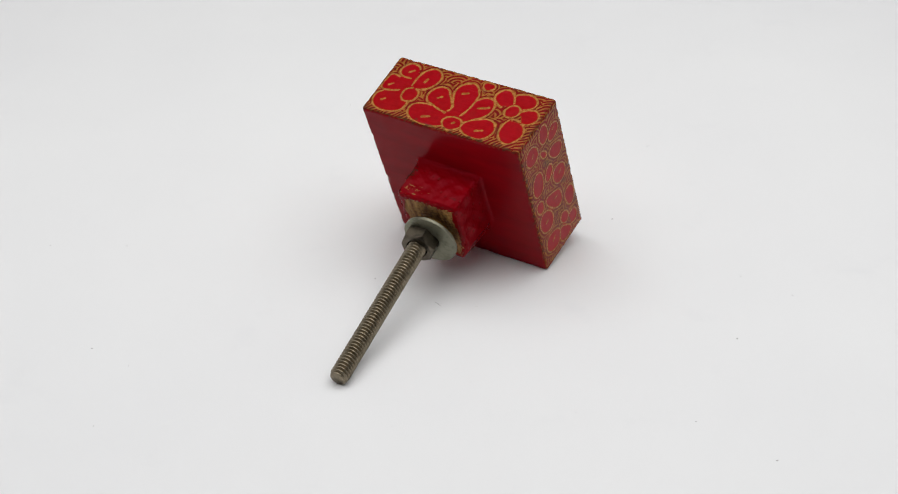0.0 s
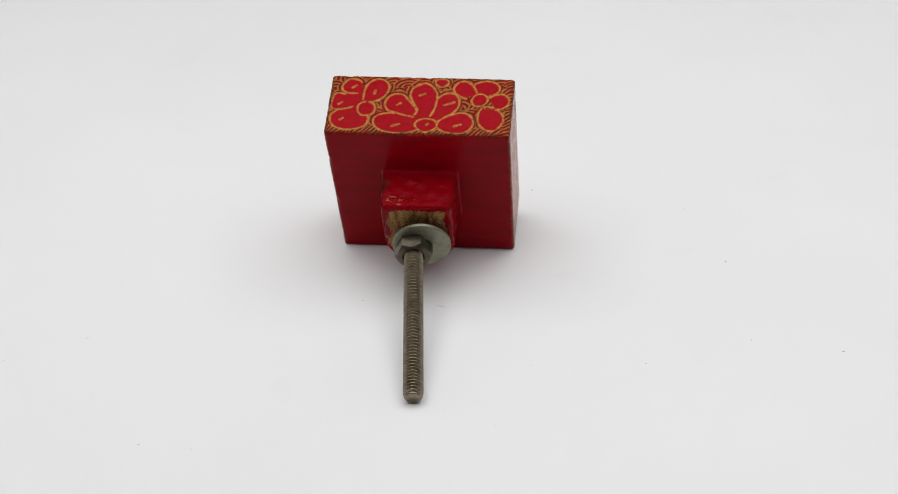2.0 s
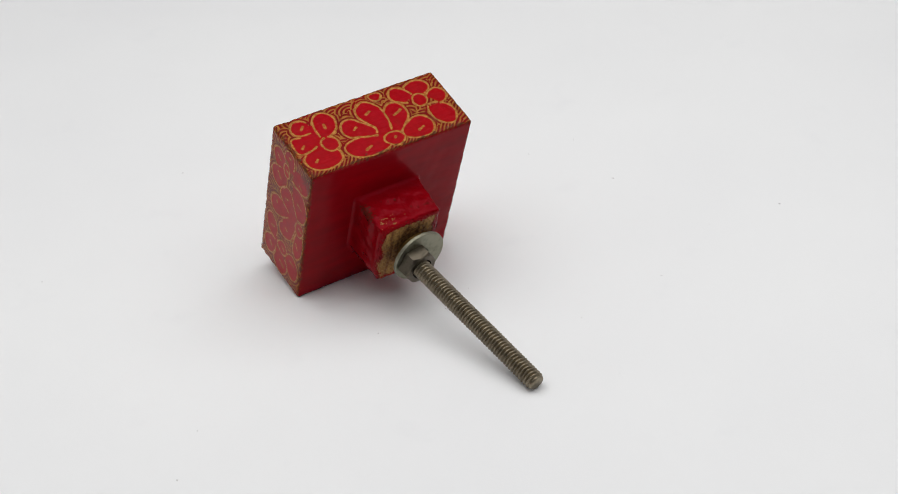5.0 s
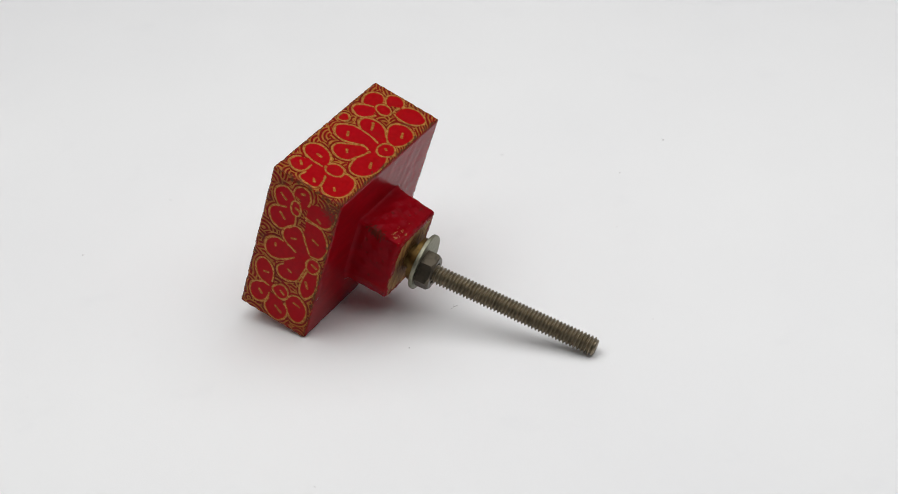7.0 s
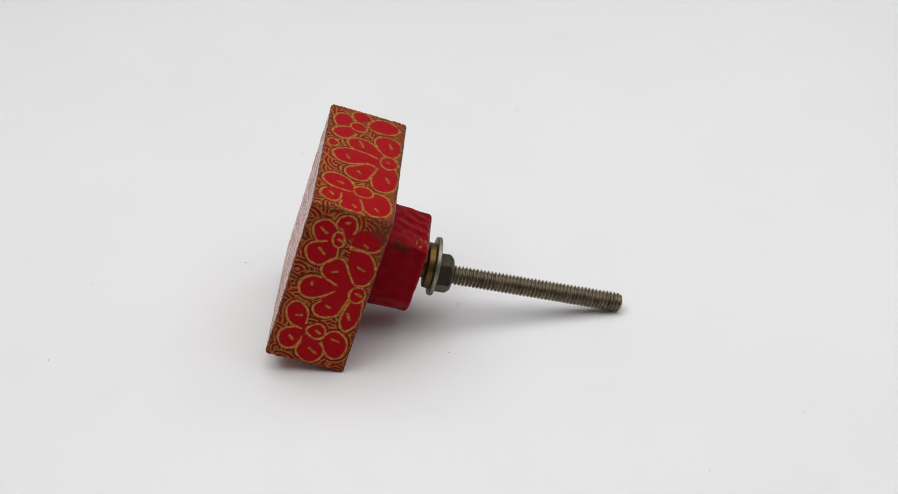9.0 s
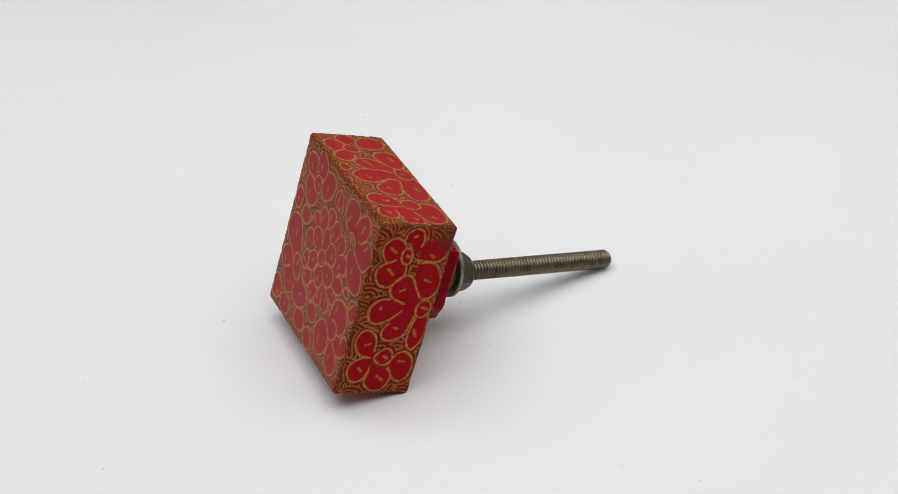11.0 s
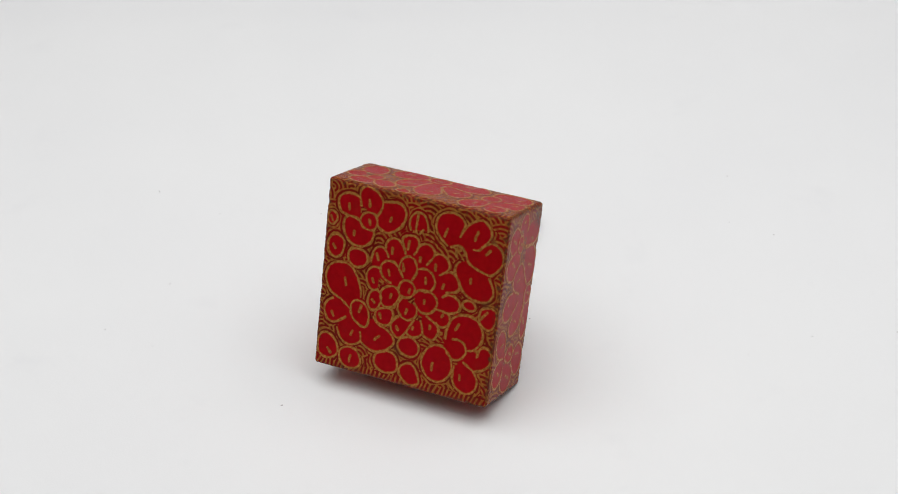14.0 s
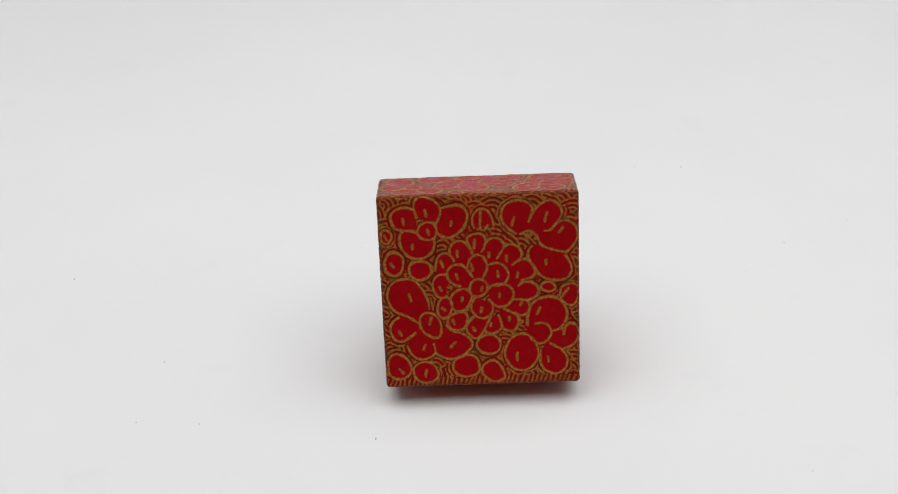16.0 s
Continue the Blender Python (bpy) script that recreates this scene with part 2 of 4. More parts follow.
def front_drawing():
    draw = Drawing()
    draw.arc(12.3, 35.3, 12.6, 36.8, 14.1, 37.3, 15.9, 37.2, 17.2, 36.3, 17.5, 34.9, 16.8, 33.3, 15.4, 32.7, 13.3, 32.5, 12.3, 32.1)
    draw.arc(12.2, 35.3, 12.8, 37.2, 12.6, 38.7, 11.4, 39.5, 9.7, 39.2, 8.0, 38.0, 7.4, 36.9, 7.6, 35.6, 8.4, 33.9)
    draw.ring(10.1, 34.3, 8.7, 33.9, 8.3, 32.3, 9.0, 30.9, 10.2, 30.6, 11.7, 31.1, 12.3, 32.4, 11.6, 33.8)
    draw.arc(7.3, 37.0, 5.8, 37.4, 4.2, 37.5, 2.9, 37.0, 2.1, 35.8, 2.3, 34.3, 3.0, 32.9, 4.2, 31.7, 5.9, 30.9, 7.4, 31.3, 8.3, 31.9)
    draw.arc(12.9, 32.5, 14.3, 32.7, 15.4, 32.4, 15.9, 31.2, 15.8, 29.6, 15.2, 28.4, 14.4, 27.5, 13.1, 26.9, 11.8, 26.8, 10.2, 27.4, 9.2, 28.6, 8.8, 30.0, 9.0, 30.9)
    draw.ring(19.3, 32.9, 17.9, 32.7, 17.4, 31.8, 17.7, 30.8, 18.4, 30.1, 19.3, 30.3, 19.7, 31.5)
    draw.ring(19.0, 27.3, 17.5, 28.3, 15.9, 27.8, 15.3, 26.7, 15.5, 25.3, 16.0, 24.1, 17.2, 23.4, 18.4, 23.9, 19.1, 25.1)
    draw.ring(12.1, 26.3, 10.4, 26.0, 9.7, 24.8, 9.9, 23.6, 10.9, 22.7, 12.3, 22.4, 13.7, 23.0, 14.2, 24.1, 14.2, 25.4, 13.2, 26.2)
    draw.arc(10.5, 16.4, 10.6, 17.8, 11.2, 19.4, 12.1, 21.1, 13.2, 22.3, 14.6, 22.8, 16.1, 22.7, 17.8, 22.1, 18.8, 20.6, 19.0, 18.7, 18.2, 16.8, 17.0, 15.7, 15.2, 15.1, 13.7, 14.1, 12.9, 13.5)
    draw.ring(11.0, 15.6, 9.8, 15.4, 8.8, 14.4, 8.2, 13.0, 8.3, 11.4, 8.8, 10.3, 10.0, 10.4, 11.5, 11.2, 12.4, 12.4, 12.7, 13.8, 12.2, 15.2)
    draw.arc(16.9, 14.8, 18.1, 14.0, 18.7, 12.8, 18.6, 11.5, 17.8, 10.2, 16.6, 9.7, 15.3, 10.2, 14.5, 10.8, 13.6, 11.4)
    draw.fill(16.9, 14.8, 17.0, 15.7, 15.2, 15.1, 13.7, 14.1, 12.9, 13.5, 13.6, 11.4)
    draw.arc(15.4, 8.8, 14.9, 7.5, 14.2, 6.6, 13.1, 5.9, 11.7, 5.9, 10.4, 6.5, 9.6, 7.3, 9.9, 9.0)
    draw.fill(15.4, 8.8, 13.6, 11.4, 13.1, 13.4, 12.4, 12.2, 9.7, 10.2, 9.9, 9.0, 12.8, 7.3)
    draw.arc(9.6, 7.1, 8.4, 6.3, 6.9, 5.8, 5.4, 5.9, 3.7, 6.6, 2.4, 7.7, 1.9, 8.7, 2.4, 9.9, 3.6, 10.9, 5.2, 11.5, 6.5, 12.0, 7.1, 13.0)
    draw.fill(9.6, 7.1, 9.9, 9.0, 8.8, 10.3, 7.1, 13.0, 4.4, 9.9, 6.9, 6.9)
    draw.ring(8.3, 18.2, 7.2, 18.8, 6.2, 18.3, 5.8, 17.1, 6.1, 15.6, 6.9, 14.5, 8.1, 14.4, 8.7, 15.2, 8.9, 16.6)
    draw.ring(6.2, 18.6, 5.0, 19.9, 3.4, 20.4, 2.2, 19.9, 1.7, 18.8, 2.2, 17.2, 3.1, 16.0, 4.7, 15.6, 5.8, 16.3)
    draw.ring(6.9, 13.8, 6.3, 15.0, 4.7, 15.5, 3.1, 15.5, 2.7, 13.9, 3.4, 12.2, 4.4, 11.7, 6.4, 12.1, 6.8, 13.0)
    draw.ring(6.1, 4.7, 5.5, 5.7, 3.9, 6.4, 2.1, 6.6, 1.0, 5.6, 0.6, 4.2, 0.8, 2.9, 1.9, 2.2, 3.4, 1.9, 5.2, 2.4, 6.1, 3.5)
    draw.ring(19.7, 5.1, 19.1, 6.6, 18.1, 7.2, 16.7, 6.9, 15.6, 6.1, 14.9, 4.9, 14.7, 3.6, 15.6, 2.4, 16.9, 1.8, 18.6, 2.1, 19.5, 3.0)
    draw.ring(14.5, 3.5, 13.8, 4.7, 12.5, 5.3, 10.8, 5.3, 9.7, 4.2, 9.1, 2.9, 9.6, 1.6, 11.0, 0.9, 12.6, 1.0, 13.9, 1.8)
    draw.arc(0.8, 32.7, 1.3, 34.0, 1.0, 35.4, 0.0, 36.5, -1.2, 36.6, -2.2, 35.9, -2.8, 34.6, -3.1, 33.2)
    draw.line(-0.6, 36.4, -0.4, 34.6, -0.4, 32.6)
    draw.line(-1.9, 33.2, -1.3, 32.4)
    draw.arc(-10.1, 33.7, -10.6, 35.1, -11.0, 36.3, -10.2, 37.4, -9.1, 38.0, -7.6, 38.2, -6.1, 37.7, -4.9, 36.7, -4.6, 35.2, -5.0, 33.5, -6.2, 32.3, -7.5, 31.3)
    draw.fill(-10.1, 33.7, -7.5, 31.3, -8.4, 31.4, -9.6, 31.8, -11.0, 31.6, -13.3, 31.7)
    draw.arc(-10.1, 33.7, -11.1, 35.7, -12.3, 37.0, -13.6, 37.7, -15.0, 37.9, -16.1, 36.9, -16.8, 35.8, -16.6, 34.5, -15.5, 33.1, -14.6, 31.9, -13.3, 31.7)
    draw.arc(-15.0, 32.6, -16.9, 33.9, -18.2, 33.6, -19.3, 32.8, -19.9, 31.6, -19.8, 29.9, -18.8, 28.3, -17.6, 27.3, -16.1, 27.5, -14.2, 28.1, -12.7, 28.7, -12.1, 29.6)
    draw.fill(-15.0, 32.6, -12.1, 29.6, -11.2, 31.3, -13.3, 31.7)
    draw.arc(-10.7, 28.7, -10.0, 28.0, -9.8, 26.4, -10.7, 25.1, -11.7, 23.3, -13.0, 22.1, -15.0, 21.5, -17.0, 21.6, -18.2, 22.4, -18.7, 23.9, -18.2, 25.4, -17.3, 26.6)
    draw.fill(-10.7, 28.7, -12.1, 29.2, -14.2, 28.1, -17.3, 26.9, -18.2, 25.1, -13.2, 24.2)
    draw.line(-12.1, 29.6, -11.8, 30.5, -10.7, 31.7, -9.6, 31.8, -8.4, 31.2)
    draw.arc(1.4, 27.7, 1.9, 29.1, 2.5, 30.5, 1.4, 31.4, 0.0, 31.7, -1.1, 31.1, -1.4, 30.0, -1.1, 28.7, -0.5, 27.8)
    draw.arc(5.9, 27.9, 5.9, 28.9, 5.1, 29.9, 4.0, 30.3, 2.8, 29.9, 1.9, 28.7, 1.4, 27.7)
    draw.arc(8.9, 24.6, 8.7, 26.2, 8.0, 27.5, 6.8, 27.9, 5.7, 27.2, 5.1, 26.1)
    draw.fill(8.9, 24.6, 8.0, 26.2, 5.9, 27.9, 1.4, 27.7, -0.5, 27.8, -1.5, 29.8, -3.5, 26.4, -5.2, 28.8, -6.7, 25.0, -7.8, 20.7, -3.9, 18.3, 0.7, 20.7, 5.4, 20.8, 8.4, 23.4)
    draw.fill(5.9, 27.9, 5.1, 26.1, 3.5, 25.5, 1.4, 27.7)
    draw.fill(-1.3, 29.1, -3.5, 26.4, -4.5, 26.9, -5.2, 28.6, -2.3, 27.9)
    draw.arc(6.9, 18.9, 8.2, 18.5, 9.2, 19.5, 9.7, 21.0, 9.4, 22.5, 8.4, 23.4, 6.6, 23.4)
    draw.arc(4.0, 20.9, 5.3, 21.3, 6.4, 22.3, 6.7, 23.9, 5.8, 25.1, 4.5, 25.4, 3.4, 25.2, 2.5, 24.2, 1.9, 23.4, 1.4, 22.7)
    draw.arc(2.5, 24.5, 2.2, 25.9, 1.5, 26.9, 0.3, 27.3, -0.8, 26.8, -1.5, 25.6, -1.5, 24.3, -0.7, 22.6)
    draw.arc(-1.5, 24.9, -2.4, 25.4, -3.8, 25.5, -5.0, 24.8, -5.8, 23.4, -5.7, 22.3, -5.0, 21.1, -3.0, 20.8)
    draw.ring(2.2, 20.4, 1.7, 21.7, 0.6, 22.3, -0.7, 22.0, -1.5, 21.1, -1.4, 19.7, -0.3, 18.7, 1.1, 18.6, 2.0, 19.3)
    draw.arc(-1.6, 20.1, -2.7, 21.0, -4.3, 21.1, -5.8, 20.7, -6.7, 19.6, -6.7, 18.4, -6.0, 17.1, -4.7, 16.4, -3.3, 16.4, -2.3, 17.4, -1.7, 17.9)
    draw.arc(1.1, 18.5, 1.9, 17.2, 1.8, 15.6, 0.8, 14.4, -0.7, 14.1, -1.9, 14.7, -2.5, 15.8, -2.4, 17.1)
    draw.arc(-1.5, 29.8, -2.2, 30.5, -3.5, 30.6, -4.6, 30.1, -5.1, 29.0, -4.5, 27.7, -3.5, 26.4)
    draw.arc(-5.2, 28.8, -6.1, 29.3, -7.3, 29.0, -8.3, 28.2, -8.6, 27.1, -8.1, 26.0, -6.7, 25.0)
    draw.arc(-6.7, 25.0, -7.8, 25.7, -9.0, 26.2, -10.1, 25.7, -10.9, 24.6, -11.3, 23.4, -10.4, 22.2, -8.6, 21.8)
    draw.fill(-6.7, 25.0, -8.6, 21.8, -7.8, 20.7, -5.1, 20.7, -5.8, 23.1)
    draw.arc(-6.7, 17.9, -8.6, 17.7, -10.3, 17.7, -11.6, 18.5, -11.9, 19.8, -11.2, 20.9, -10.0, 21.4, -8.5, 21.3, -7.8, 20.7)
    draw.arc(-7.1, 17.8, -9.2, 17.7, -10.0, 16.8, -10.0, 15.6, -9.2, 14.7, -7.6, 14.4, -6.2, 15.3, -4.8, 15.9)
    draw.fill(-7.1, 17.8, -4.8, 15.9, -3.6, 14.6, -7.0, 14.9, -2.5, 15.8)
    draw.arc(-3.6, 14.6, -4.1, 13.3, -4.3, 11.9, -5.5, 11.3, -6.8, 11.4, -7.6, 12.5, -7.7, 13.8, -7.0, 15.0)
    draw.arc(-2.0, 14.4, -1.3, 13.0, -0.5, 11.5, -1.7, 10.9, -3.1, 11.0, -4.1, 11.9)
    draw.fill(-2.0, 14.4, -3.6, 14.6, -4.3, 11.9, -2.7, 11.3)
    draw.arc(1.6, 14.3, 2.7, 13.3, 3.1, 12.0, 2.4, 10.6, 1.1, 9.8, 0.1, 10.7, -0.6, 11.7)
    draw.fill(1.6, 14.3, -1.9, 14.7, -0.5, 11.5)
    draw.ring(1.1, 8.8, 0.5, 10.0, -0.7, 10.6, -2.2, 10.6, -3.5, 9.8, -3.9, 8.5, -3.4, 7.2, -2.0, 6.6, -0.4, 6.8, 0.8, 7.7)
    draw.ring(0.1, 3.8, -0.8, 4.8, -2.0, 5.4, -3.2, 4.8, -4.1, 3.4, -4.7, 1.9, -4.1, 1.0, -2.5, 0.7, -1.1, 1.3, 0.1, 2.6)
    draw.ring(-5.2, 8.6, -6.4, 10.1, -8.0, 10.7, -9.5, 10.4, -10.7, 9.2, -11.5, 7.8, -11.7, 6.2, -11.1, 4.6, -9.9, 3.4, -8.1, 2.8, -6.4, 3.4, -5.2, 4.8, -4.6, 6.6)
    draw.arc(-14.1, 8.4, -15.4, 7.7, -16.5, 7.1, -17.5, 5.7, -17.6, 4.0, -16.8, 2.6, -15.4, 2.0, -13.7, 2.3, -12.4, 3.4, -11.9, 5.0, -12.1, 7.2)
    draw.arc(-11.1, 12.6, -12.5, 12.8, -13.8, 12.2, -14.4, 11.0, -14.1, 9.7, -12.9, 8.6, -11.6, 8.4, -10.4, 9.3, -9.6, 10.4)
    draw.fill(-11.1, 12.6, -9.6, 10.4, -9.1, 12.3, -10.0, 13.5)
    draw.arc(-9.5, 12.5, -9.6, 14.3, -10.1, 16.1, -11.1, 17.4, -12.9, 18.1, -14.8, 18.1, -16.4, 17.3, -17.4, 15.7, -17.6, 14.0, -17.0, 12.5, -15.9, 11.3, -14.5, 11.0)
    draw.arc(-16.9, 10.3, -17.2, 12.0, -18.5, 12.6, -19.7, 11.8, -20.2, 10.4, -19.7, 8.9, -18.4, 7.7, -16.8, 7.2)
    draw.fill(-16.9, 10.3, -16.8, 7.2, -14.1, 8.4, -14.5, 11.0, -15.9, 11.3)
    draw.ring(-16.2, 19.1, -16.7, 20.4, -17.7, 20.7, -18.8, 20.8, -19.9, 20.2, -20.1, 19.0, -19.9, 17.5, -18.8, 16.2, -17.6, 16.4, -16.5, 17.4)
    draw.ring(-12.1, 20.3, -13.0, 21.2, -14.5, 21.2, -15.3, 20.3, -14.8, 19.3, -13.2, 19.3)
    draw.dab(15.1, 35.0, 14.9, 34.0)
    draw.dab(10.5, 36.7, 10.4, 35.5)
    draw.dab(5.4, 34.2, 5.5, 33.5)
    draw.dab(10.2, 32.8, 9.9, 31.8)
    draw.dab(13.3, 29.7, 13.4, 28.9)
    draw.dab(18.9, 31.7, 18.5, 30.9)
    draw.dab(17.9, 26.0, 17.4, 25.3)
    draw.dab(14.5, 19.5, 14.2, 18.2)
    draw.dab(10.2, 14.6, 10.6, 13.2)
    draw.dab(16.9, 11.8, 16.5, 11.1)
    draw.dab(11.7, 8.9, 12.1, 8.0)
    draw.dab(5.4, 9.3, 6.4, 8.3)
    draw.dab(7.9, 16.5, 7.3, 16.0)
    draw.dab(3.7, 18.6, 3.8, 17.8)
    draw.dab(5.9, 14.0, 5.5, 13.1)
    draw.dab(17.2, 3.9, 16.5, 3.1)
    draw.dab(11.7, 3.5, 11.9, 2.3)
    draw.dab(1.8, 12.2, 1.4, 11.6)
    draw.dab(-7.2, 34.7, -6.7, 33.1)
    draw.dab(-13.8, 35.4, -13.3, 33.7)
    draw.dab(-16.9, 32.2, -16.1, 31.3)
    draw.dab(-13.4, 25.6, -13.5, 24.9)
    draw.dab(0.8, 30.3, 1.0, 28.7)
    draw.dab(4.4, 28.2, 4.4, 27.0)
    draw.dab(7.8, 26.2, 7.3, 25.0)
    draw.dab(8.3, 20.8, 7.9, 20.1)
    draw.dab(4.8, 23.4, 4.5, 22.4)
    draw.dab(1.8, 25.5, 1.4, 24.1)
    draw.dab(-3.6, 23.7, -3.7, 22.5)
    draw.dab(-2.0, 27.6, -2.0, 26.7)
    draw.dab(-5.5, 26.9, -5.6, 25.8)
    draw.dab(-7.8, 23.3, -7.6, 22.4)
    draw.dab(-0.4, 20.6, -0.3, 19.8)
    draw.dab(-3.9, 19.0, -3.9, 18.4)
    draw.dab(-0.2, 16.2, 0.0, 15.3)
    draw.dab(-8.3, 17.0, -8.1, 16.6)
    draw.dab(-5.8, 14.1, -5.7, 13.5)
    draw.dab(-1.9, 12.9, -1.9, 12.5)
    draw.dab(-7.3, 6.6, -7.2, 5.1)
    draw.dab(-13.6, 5.6, -13.7, 4.6)
    draw.dab(-12.1, 15.9, -11.5, 14.7)
    draw.dab(-17.9, 19.7, -16.7, 18.2)
    draw.dab(-9.5, 31.1, -9.8, 29.6)
    return draw


def top_drawing():
    draw = Drawing()
    draw.arc(-13.4, 14.7, -14.0, 15.4, -15.6, 15.8, -16.9, 15.1, -17.6, 13.8, -17.3, 12.2, -16.3, 11.5, -14.0, 11.5)
    draw.fill(-13.4, 14.7, -14.0, 11.5, -12.7, 11.5)
    draw.arc(-16.6, 11.2, -18.4, 11.6, -19.2, 10.7, -19.4, 8.9, -19.5, 7.4, -18.4, 6.6, -16.3, 6.9, -14.7, 7.5)
    draw.fill(-16.6, 11.2, -14.7, 7.5, -13.1, 7.8, -13.1, 11.2)
    draw.arc(-18.2, 6.2, -19.2, 5.2, -19.3, 3.9, -18.7, 2.4, -17.4, 1.3, -15.2, 0.9, -12.8, 1.4, -11.3, 2.3, -10.8, 4.0, -11.1, 5.0)
    draw.fill(-18.2, 6.2, -14.7, 7.2, -13.0, 5.5, -11.1, 5.0, -15.1, 3.7)
    draw.arc(-12.1, 9.1, -13.2, 8.6, -13.6, 7.3, -13.1, 5.7, -12.1, 5.0, -10.6, 5.3, -9.7, 6.6, -9.9, 8.3, -11.1, 9.1)
    draw.arc(-12.6, 9.8, -12.6, 12.0, -12.2, 14.0, -11.1, 15.4, -9.8, 15.9, -8.2, 15.5, -7.3, 14.1, -7.2, 12.4, -8.0, 10.8, -9.2, 9.6, -10.8, 9.1)
    draw.arc(-1.2, 5.0, -3.1, 5.5, -5.2, 6.2, -6.8, 6.7, -7.7, 8.2, -7.5, 9.7, -6.8, 10.9, -5.6, 11.7, -3.9, 11.4, -2.6, 9.8, -1.3, 8.3, -0.4, 6.8, -0.8, 5.8)
    draw.arc(-5.2, 6.0, -7.2, 5.9, -9.0, 5.3, -9.8, 4.0, -9.4, 2.3, -8.1, 1.0, -6.1, 0.5, -3.6, 0.3, -1.4, 0.6, 0.1, 1.4)
    draw.fill(-5.2, 6.0, -1.2, 5.0, 0.0, 4.0, -0.5, 2.3, 0.1, 1.4, -3.9, 2.7)
    draw.arc(-0.4, 7.1, -1.6, 9.3, -2.4, 11.5, -1.9, 13.5, -0.4, 14.5, 1.2, 14.8, 2.6, 13.6, 3.6, 11.8, 3.6, 9.6, 3.3, 7.3, 2.6, 5.4)
    draw.fill(-0.4, 7.1, 2.6, 5.4, 4.3, 3.8, 1.6, 4.8, -0.8, 5.0)
    draw.ring(-0.7, 2.8, 0.0, 4.0, 1.4, 4.6, 3.2, 4.4, 4.3, 3.3, 4.0, 1.8, 2.5, 0.8, 0.7, 0.9)
    draw.ring(2.7, 15.7, 3.9, 16.3, 5.3, 16.1, 5.9, 15.1, 4.8, 13.9, 3.5, 14.0)
    draw.arc(3.6, 10.1, 4.5, 11.4, 6.1, 12.2, 7.7, 11.7, 8.6, 10.0, 8.4, 8.0, 7.5, 6.4, 5.6, 5.1)
    draw.fill(3.6, 10.1, 5.6, 5.1, 4.3, 3.8, 2.6, 5.4)
    draw.ring(4.3, 3.8, 5.9, 5.1, 8.0, 6.2, 9.9, 6.5, 11.4, 5.5, 12.1, 3.7, 11.5, 1.7, 9.9, 0.6, 7.2, 0.5, 5.1, 1.3, 4.3, 2.3)
    draw.arc(9.8, 10.7, 8.2, 11.4, 7.1, 12.6, 7.1, 14.2, 8.2, 15.6, 9.7, 15.7, 11.0, 14.7, 12.2, 12.5)
    draw.fill(9.8, 10.7, 12.2, 12.5, 10.9, 11.7)
    draw.arc(12.2, 12.5, 11.3, 14.5, 12.4, 15.5, 14.4, 16.0, 16.3, 15.3, 17.2, 13.8, 16.6, 12.4, 15.1, 11.6)
    draw.ring(11.1, 10.0, 11.9, 11.8, 13.4, 12.1, 14.7, 11.1, 14.5, 9.4, 13.0, 8.4, 11.7, 8.8)
    draw.arc(14.8, 10.8, 16.6, 12.1, 18.2, 12.1, 19.4, 10.7, 19.2, 9.0, 18.0, 7.9, 16.6, 7.6)
    draw.line(13.6, 8.3, 14.9, 8.4, 16.1, 8.1)
    draw.arc(13.5, 7.8, 12.7, 5.8, 13.1, 3.6, 14.2, 2.0, 16.1, 1.3, 17.6, 2.4, 18.5, 4.4, 18.2, 6.2, 17.0, 7.6)
    draw.dab(-15.3, 13.1, -14.5, 13.9)
    draw.dab(-17.8, 8.2, -17.1, 8.9)
    draw.dab(-17.0, 3.7, -16.4, 4.2)
    draw.dab(-10.3, 11.5, -10.1, 12.5)
    draw.dab(-5.0, 8.4, -4.2, 8.9)
    draw.dab(-5.5, 2.3, -3.9, 2.9)
    draw.dab(-0.3, 11.3, 0.9, 11.8)
    draw.dab(2.0, 2.8, 2.3, 3.1)
    draw.dab(5.3, 8.6, 7.4, 9.5)
    draw.dab(8.0, 2.6, 9.4, 3.2)
    return draw


